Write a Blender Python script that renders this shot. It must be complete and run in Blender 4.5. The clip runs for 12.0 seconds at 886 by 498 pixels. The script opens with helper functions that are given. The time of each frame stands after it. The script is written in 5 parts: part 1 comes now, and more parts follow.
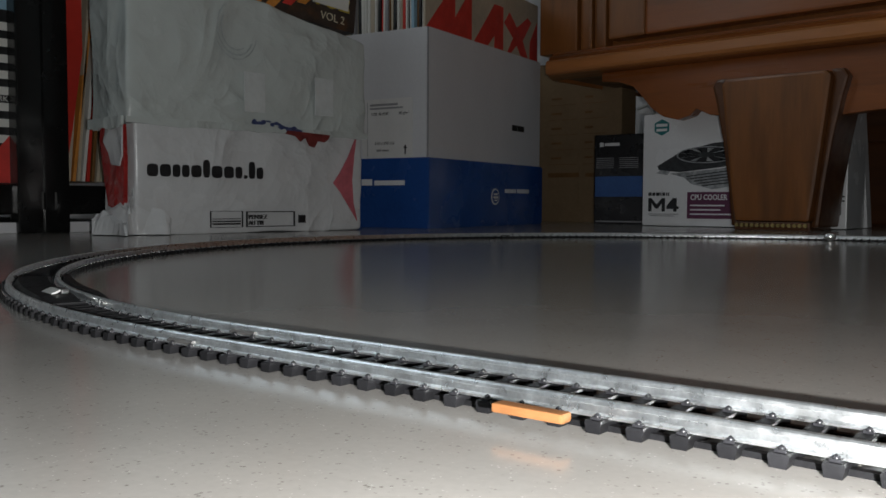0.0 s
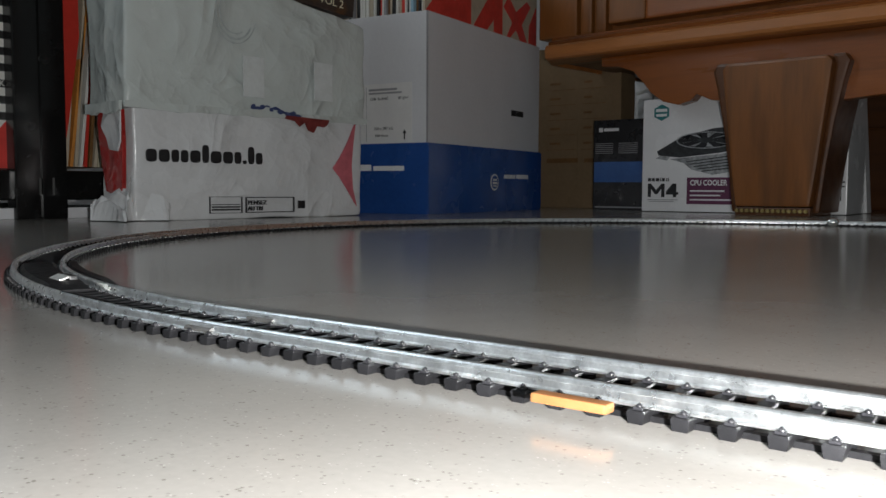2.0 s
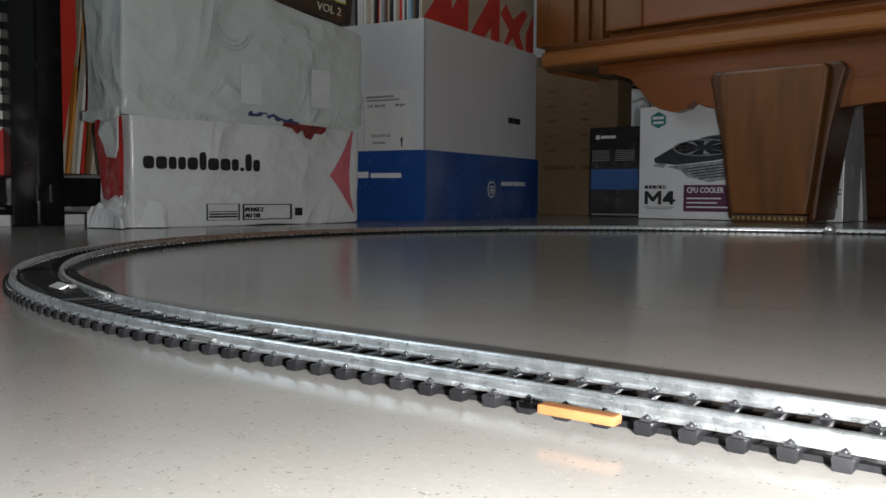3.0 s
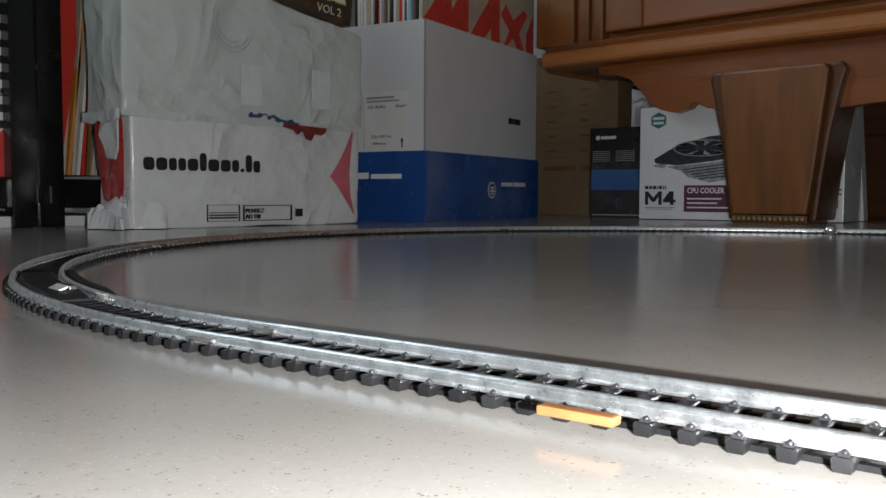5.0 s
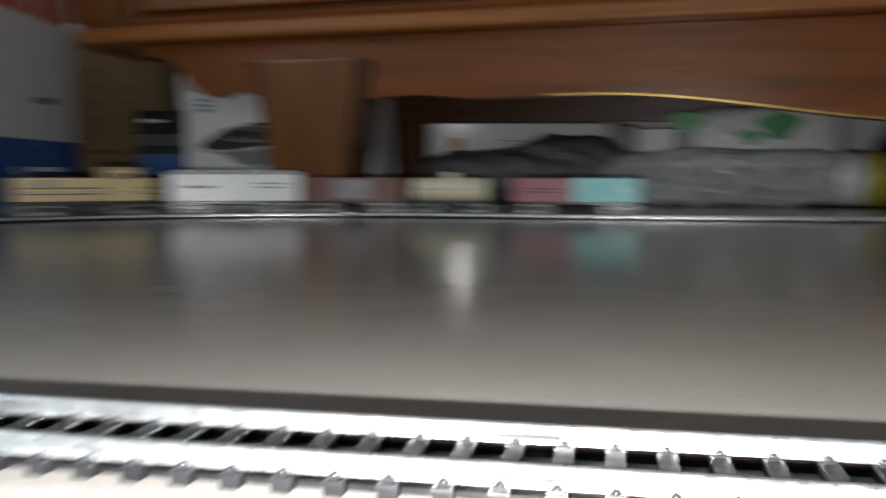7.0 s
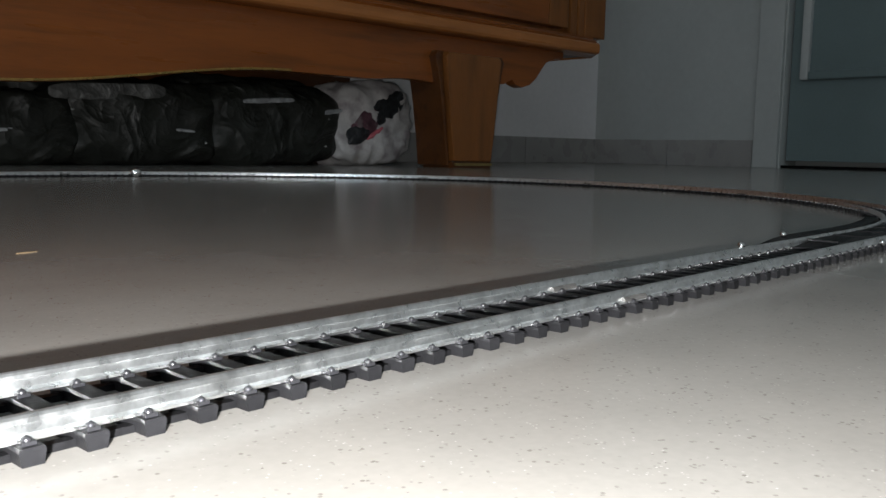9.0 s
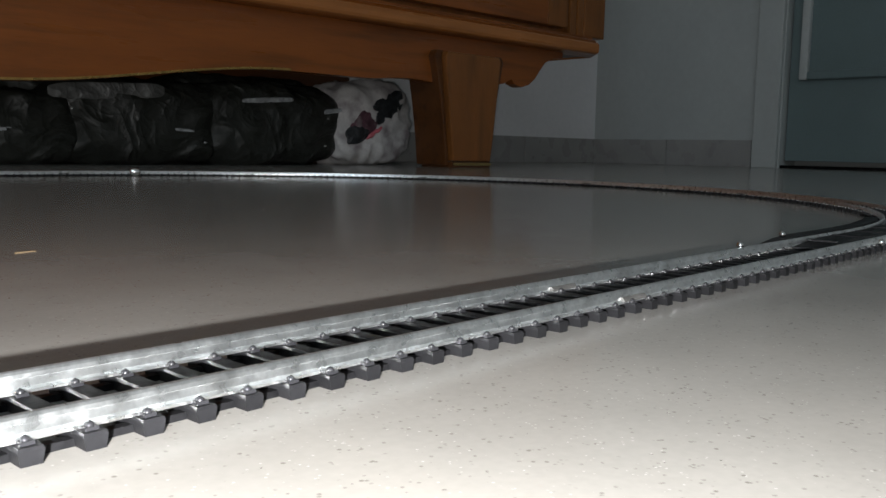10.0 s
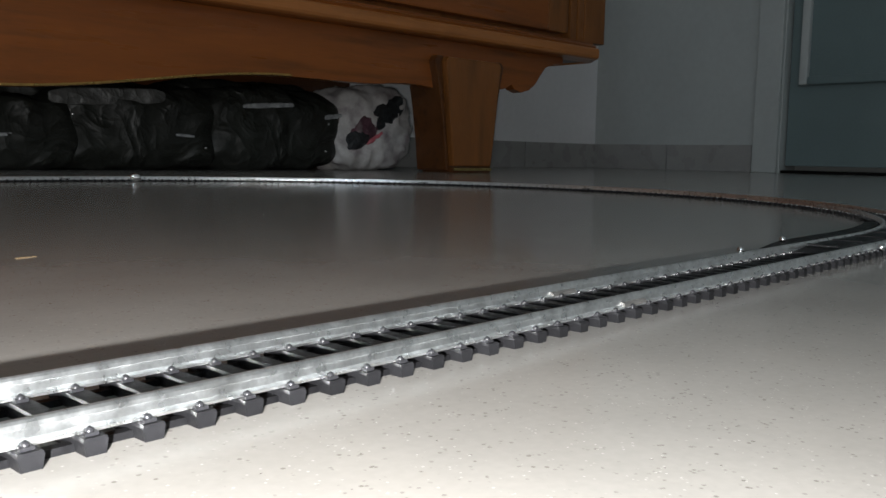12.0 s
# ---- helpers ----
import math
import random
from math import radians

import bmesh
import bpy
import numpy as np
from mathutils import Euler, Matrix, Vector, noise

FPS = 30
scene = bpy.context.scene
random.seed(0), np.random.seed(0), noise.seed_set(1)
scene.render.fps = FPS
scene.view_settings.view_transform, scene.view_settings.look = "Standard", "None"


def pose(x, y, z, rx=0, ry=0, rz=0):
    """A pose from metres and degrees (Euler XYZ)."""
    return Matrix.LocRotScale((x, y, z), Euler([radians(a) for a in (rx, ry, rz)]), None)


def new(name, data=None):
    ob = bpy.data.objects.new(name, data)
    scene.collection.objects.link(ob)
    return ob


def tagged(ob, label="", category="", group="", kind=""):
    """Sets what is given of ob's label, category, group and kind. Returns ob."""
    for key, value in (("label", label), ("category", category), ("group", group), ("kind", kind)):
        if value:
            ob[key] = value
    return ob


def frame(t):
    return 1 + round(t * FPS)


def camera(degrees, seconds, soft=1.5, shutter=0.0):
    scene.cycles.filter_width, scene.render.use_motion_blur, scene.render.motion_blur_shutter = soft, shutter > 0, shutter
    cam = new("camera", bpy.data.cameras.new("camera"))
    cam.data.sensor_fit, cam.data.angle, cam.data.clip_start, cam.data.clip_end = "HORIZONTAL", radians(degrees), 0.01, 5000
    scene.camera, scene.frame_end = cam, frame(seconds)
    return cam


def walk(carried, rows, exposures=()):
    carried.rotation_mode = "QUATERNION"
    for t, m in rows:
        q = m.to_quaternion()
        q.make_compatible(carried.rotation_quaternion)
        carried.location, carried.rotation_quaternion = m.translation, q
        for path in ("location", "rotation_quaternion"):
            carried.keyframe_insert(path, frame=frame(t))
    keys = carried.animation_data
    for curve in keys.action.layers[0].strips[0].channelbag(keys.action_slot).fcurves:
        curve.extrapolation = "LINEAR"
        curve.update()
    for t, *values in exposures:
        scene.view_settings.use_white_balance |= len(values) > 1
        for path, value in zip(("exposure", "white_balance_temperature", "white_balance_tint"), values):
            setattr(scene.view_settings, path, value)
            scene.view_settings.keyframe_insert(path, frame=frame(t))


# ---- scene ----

cam = camera(53.9, 12.0, soft=1.5, shutter=0.5)
# seconds, x, y, z, yaw, pitch, roll
PATH = [
    (0.0, -0.0070, -0.0140, 0.0343, 42.31, -3.03, 0.24),
    (0.5, -0.0077, -0.0132, 0.0346, 42.11, -3.53, 0.30),
    (1.0, -0.0071, -0.0134, 0.0345, 42.13, -3.56, 0.27),
    (1.5, -0.0068, -0.0137, 0.0343, 42.14, -3.67, 0.20),
    (2.0, -0.0144, -0.0152, 0.0340, 41.97, -3.96, 0.23),
    (2.5, -0.0163, -0.0148, 0.0341, 41.74, -3.83, 0.21),
    (3.0, -0.0158, -0.0160, 0.0346, 41.71, -3.52, 0.29),
    (5.0, -0.0157, -0.0157, 0.0346, 41.75, -3.47, 0.20),
    (5.5, -0.0155, -0.0161, 0.0345, 41.73, -3.15, 0.26),
    (6.0, -0.0154, -0.0162, 0.0346, 41.72, -2.86, 0.30),
    (6.3, -0.0150, -0.0160, 0.0346, 41.30, -2.80, 0.30),
    (6.5, -0.0145, -0.0156, 0.0345, 39.21, -2.81, 0.17),
    (6.7, 0.0050, -0.0048, 0.0352, 32.89, -3.27, 0.64),
    (6.8, 0.0162, 0.0059, 0.0350, 28.36, -3.55, 0.59),
    (6.9, 0.0362, 0.0012, 0.0344, 22.28, -3.97, 1.28),
    (7.0, 0.0300, 0.0043, 0.0385, 14.82, -4.55, 0.02),
    (7.2, -0.0060, 0.0185, 0.0360, -3.42, -4.87, 0.58),
    (7.3, -0.0120, 0.0205, 0.0361, -11.36, -5.22, 1.18),
    (7.4, -0.0104, 0.0210, 0.0392, -18.22, -5.66, 1.69),
    (7.5, -0.0118, 0.0284, 0.0373, -24.78, -5.75, 1.67),
    (7.6, 0.0088, 0.0444, 0.0326, -30.57, -5.77, 2.32),
    (7.7, 0.0293, 0.0404, 0.0319, -35.65, -6.06, 2.20),
    (7.9, 0.0430, 0.0300, 0.0322, -41.50, -6.40, 1.60),
    (8.2, 0.0520, 0.0200, 0.0324, -44.10, -6.50, 1.20),
    (9.3, 0.0552, 0.0181, 0.0324, -44.34, -6.50, 1.10),
    (9.5, 0.0552, 0.0181, 0.0324, -44.34, -6.50, 1.10),
    (10.0, 0.0552, 0.0182, 0.0324, -44.39, -6.52, 1.15),
    (10.5, 0.0552, 0.0181, 0.0324, -44.30, -6.49, 1.10),
    (11.0, 0.0551, 0.0180, 0.0324, -44.28, -6.30, 1.15),
    (11.5, 0.0550, 0.0179, 0.0324, -44.28, -6.17, 1.15),
    (12.0, 0.0552, 0.0181, 0.0324, -44.35, -6.18, 1.10),
]
walk(cam, [(t, pose(x, y, z, 90 + p, 0, w) @ pose(0, 0, 0, 0, 0, r)) for t, x, y, z, w, p, r in PATH],
     exposures=[(0.0, -0.80), (0.4, -0.08), (0.8, -0.04), (2.5, -0.20), (3.2, -0.16), (4.8, -0.08), (6.3, 0.0), (6.7, -0.02), (7.0, -0.26), (7.2, -0.32), (7.5, -0.36), (7.75, 0.0), (9.3, -0.06), (12.0, -0.08)])

# ---- light: a phone's torch close to the floor, and dim daylight fill, added ----
scene.world = bpy.data.worlds.new("world")
scene.world.use_nodes = True
sky = scene.world.node_tree.nodes.new("ShaderNodeTexSky")
sky.sky_type, sky.sun_disc, sky.sun_elevation, sky.sun_rotation = "NISHITA", False, radians(25), radians(200)
scene.world.node_tree.nodes["Background"].inputs[1].default_value = 0.08
scene.world.node_tree.links.new(sky.outputs[0], scene.world.node_tree.nodes["Background"].inputs[0])


def lamp(name, kind, energy, color, m, **more):
    data = bpy.data.lights.new(name, kind)
    data.energy, data.color = energy, color
    ob = new(name, data)
    ob.matrix_basis = m
    return ob, data


TORCH = (0.022, -0.002, 0.0258)
torch, torch_data = lamp("torch_light", "POINT", 10.2, (1.0, 1.0, 0.985), pose(*TORCH))
torch_data.shadow_soft_size = 0.0014
# cool fill added to lift the east wall; its window is unseen
fill_light, fill_data = lamp("fill_light", "AREA", 18, (0.78, 0.92, 1.0), pose(-1.71, -1.2, 1.45, 90, 0, -90))
fill_data.shape, fill_data.size, fill_data.size_y = "RECTANGLE", 1.3, 1.2


# ---- materials ----
def material(name, color, rough=0.5, metal=0.0, var=0.15, scale=15.0, fine=180.0, bump=0.1, bump_scale=300.0, second=None, mix=0.0,
             stretch=(1, 1, 1), rough_var=0.08, coat=0.0, dist=0.0005, alpha=1.0, transmission=0.0, ior=1.45, island=False, crumple=0.0, crumple_scale=16.0, spec=0.5):
    """A surface with colour varied at two scales, uneven gloss and a fine relief. second, mix: a stain colour and its share."""
    m = bpy.data.materials.new(name)
    m.use_nodes = True
    n, l = m.node_tree.nodes, m.node_tree.links
    b = n["Principled BSDF"]
    b.inputs["Specular IOR Level"].default_value = spec
    b.inputs["Metallic"].default_value, b.inputs["Coat Weight"].default_value = metal, coat
    b.inputs["Transmission Weight"].default_value, b.inputs["IOR"].default_value, b.inputs["Alpha"].default_value = transmission, ior, alpha
    tc, mp = n.new("ShaderNodeTexCoord"), n.new("ShaderNodeMapping")
    mp.inputs["Scale"].default_value = stretch
    l.new(tc.outputs["Object"], mp.inputs["Vector"])

    def noise_at(s, detail=4.0):
        t = n.new("ShaderNodeTexNoise")
        t.inputs["Scale"].default_value, t.inputs["Detail"].default_value = s, detail
        l.new(mp.outputs[0], t.inputs["Vector"])
        return t.outputs["Fac"]

    def ramp(src, lo, hi, a=0.0, z=1.0):
        r = n.new("ShaderNodeMapRange")
        r.inputs[1].default_value, r.inputs[2].default_value, r.inputs[3].default_value, r.inputs[4].default_value = lo, hi, a, z
        l.new(src, r.inputs[0])
        return r.outputs[0]

    big, small = noise_at(scale), noise_at(fine, 2.0)
    col = n.new("ShaderNodeMix")
    col.data_type = "RGBA"
    col.inputs[6].default_value = (*[c * (1 - var) for c in color], 1)
    col.inputs[7].default_value = (*[min(1, c * (1 + var)) for c in color], 1)
    l.new(ramp(big, 0.3, 0.7), col.inputs[0])
    out = col.outputs[2]
    hsv = n.new("ShaderNodeHueSaturation")
    l.new(ramp(small, 0.25, 0.75, 1 - var * 0.6, 1 + var * 0.6), hsv.inputs["Value"])
    l.new(out, hsv.inputs["Color"])
    out = hsv.outputs[0]
    if island:
        info = n.new("ShaderNodeObjectInfo")
        h2 = n.new("ShaderNodeHueSaturation")
        l.new(ramp(info.outputs["Random"], 0, 1, 0.75, 1.25), h2.inputs["Value"])
        l.new(out, h2.inputs["Color"])
        out = h2.outputs[0]
    if second:
        st = n.new("ShaderNodeMix")
        st.data_type = "RGBA"
        l.new(ramp(noise_at(scale * 0.6 + 3, 6.0), 0.5, 0.75, 0.0, mix), st.inputs[0])
        l.new(out, st.inputs[6])
        st.inputs[7].default_value = (*second, 1)
        out = st.outputs[2]
    l.new(out, b.inputs["Base Color"])
    l.new(ramp(noise_at(scale * 1.7), 0.3, 0.7, max(0.02, rough - rough_var), rough + rough_var), b.inputs["Roughness"])
    last = None
    if crumple:
        for k, (cs, amount) in enumerate(((crumple_scale, 1.0), (crumple_scale * 3.1, 0.4))):
            t = n.new("ShaderNodeTexNoise")
            t.noise_type = "RIDGED_MULTIFRACTAL"
            t.inputs["Offset"].default_value, t.inputs["Gain"].default_value = 0.9, 1.6
            t.inputs["Scale"].default_value, t.inputs["Detail"].default_value, t.inputs["Distortion"].default_value = cs, 3.0, 0.6
            l.new(mp.outputs[0], t.inputs["Vector"])
            cb = n.new("ShaderNodeBump")
            cb.inputs["Strength"].default_value, cb.inputs["Distance"].default_value = min(1.0, crumple * amount), 0.16 * crumple / cs
            l.new(t.outputs["Fac"], cb.inputs["Height"])
            if last:
                l.new(last, cb.inputs["Normal"])
            last = cb.outputs[0]
        l.new(last, b.inputs["Normal"])
    if bump:
        bp = n.new("ShaderNodeBump")
        bp.inputs["Strength"].default_value, bp.inputs["Distance"].default_value = bump, dist
        l.new(noise_at(bump_scale, 3.0), bp.inputs["Height"])
        if last:
            l.new(last, bp.inputs["Normal"])
        l.new(bp.outputs[0], b.inputs["Normal"])
    return m


def floor_material():
    """Polished grey-beige stone with dark and light grains and cloudy wear."""
    m = material("polished_stone", (0.30, 0.285, 0.265), 0.155, var=0.06, scale=30, fine=650, bump=0.0, bump_scale=60, rough_var=0.01,
                 second=(0.33, 0.305, 0.275), mix=0.3, dist=0.0003)
    n, l = m.node_tree.nodes, m.node_tree.links
    b = n["Principled BSDF"]
    src = b.inputs["Base Color"].links[0].from_socket
    tc = n.new("ShaderNodeTexCoord")
    # dark grains, and pale grains that double as painted sparkle of the polish
    for scale, edge, color in ((900, 0.30, (0.185, 0.170, 0.155)), (560, 0.085, (0.10, 0.090, 0.080)), (1100, 0.22, (0.42, 0.405, 0.38))):
        v = n.new("ShaderNodeTexVoronoi")
        v.inputs["Scale"].default_value, v.inputs["Randomness"].default_value = scale, 1.0
        l.new(tc.outputs["Object"], v.inputs["Vector"])
        r = n.new("ShaderNodeMapRange")
        r.inputs[1].default_value, r.inputs[2].default_value, r.inputs[3].default_value, r.inputs[4].default_value = edge * 0.6, edge, 1.0, 0.0
        l.new(v.outputs["Distance"], r.inputs[0])
        pick = n.new("ShaderNodeTexNoise")
        pick.inputs["Scale"].default_value = scale * 0.4
        l.new(tc.outputs["Object"], pick.inputs["Vector"])
        gate = n.new("ShaderNodeMapRange")
        gate.inputs[1].default_value, gate.inputs[2].default_value = 0.52, 0.62
        l.new(pick.outputs["Fac"], gate.inputs[0])
        mul = n.new("ShaderNodeMath")
        mul.operation = "MULTIPLY"
        l.new(r.outputs[0], mul.inputs[0]), l.new(gate.outputs[0], mul.inputs[1])
        mx = n.new("ShaderNodeMix")
        mx.data_type = "RGBA"
        l.new(mul.outputs[0], mx.inputs[0]), l.new(src, mx.inputs[6])
        mx.inputs[7].default_value = (*color, 1)
        src = mx.outputs[2]
    l.new(src, b.inputs["Base Color"])
    return m


def wood_material(name, dark, light, gloss=0.32, along="x"):
    """Varnished wood: streaks along the grain, pores and faded patches."""
    st = {"x": (0.8, 9.0, 9.0), "z": (7.0, 7.0, 0.8)}[along]
    m = material(name, light, gloss, var=0.12, scale=4, fine=50, bump=0.10, bump_scale=40, second=dark, mix=0.8, stretch=st, rough_var=0.07, coat=0.12)
    m.node_tree.nodes["Principled BSDF"].inputs["Coat Roughness"].default_value = 0.22
    return m


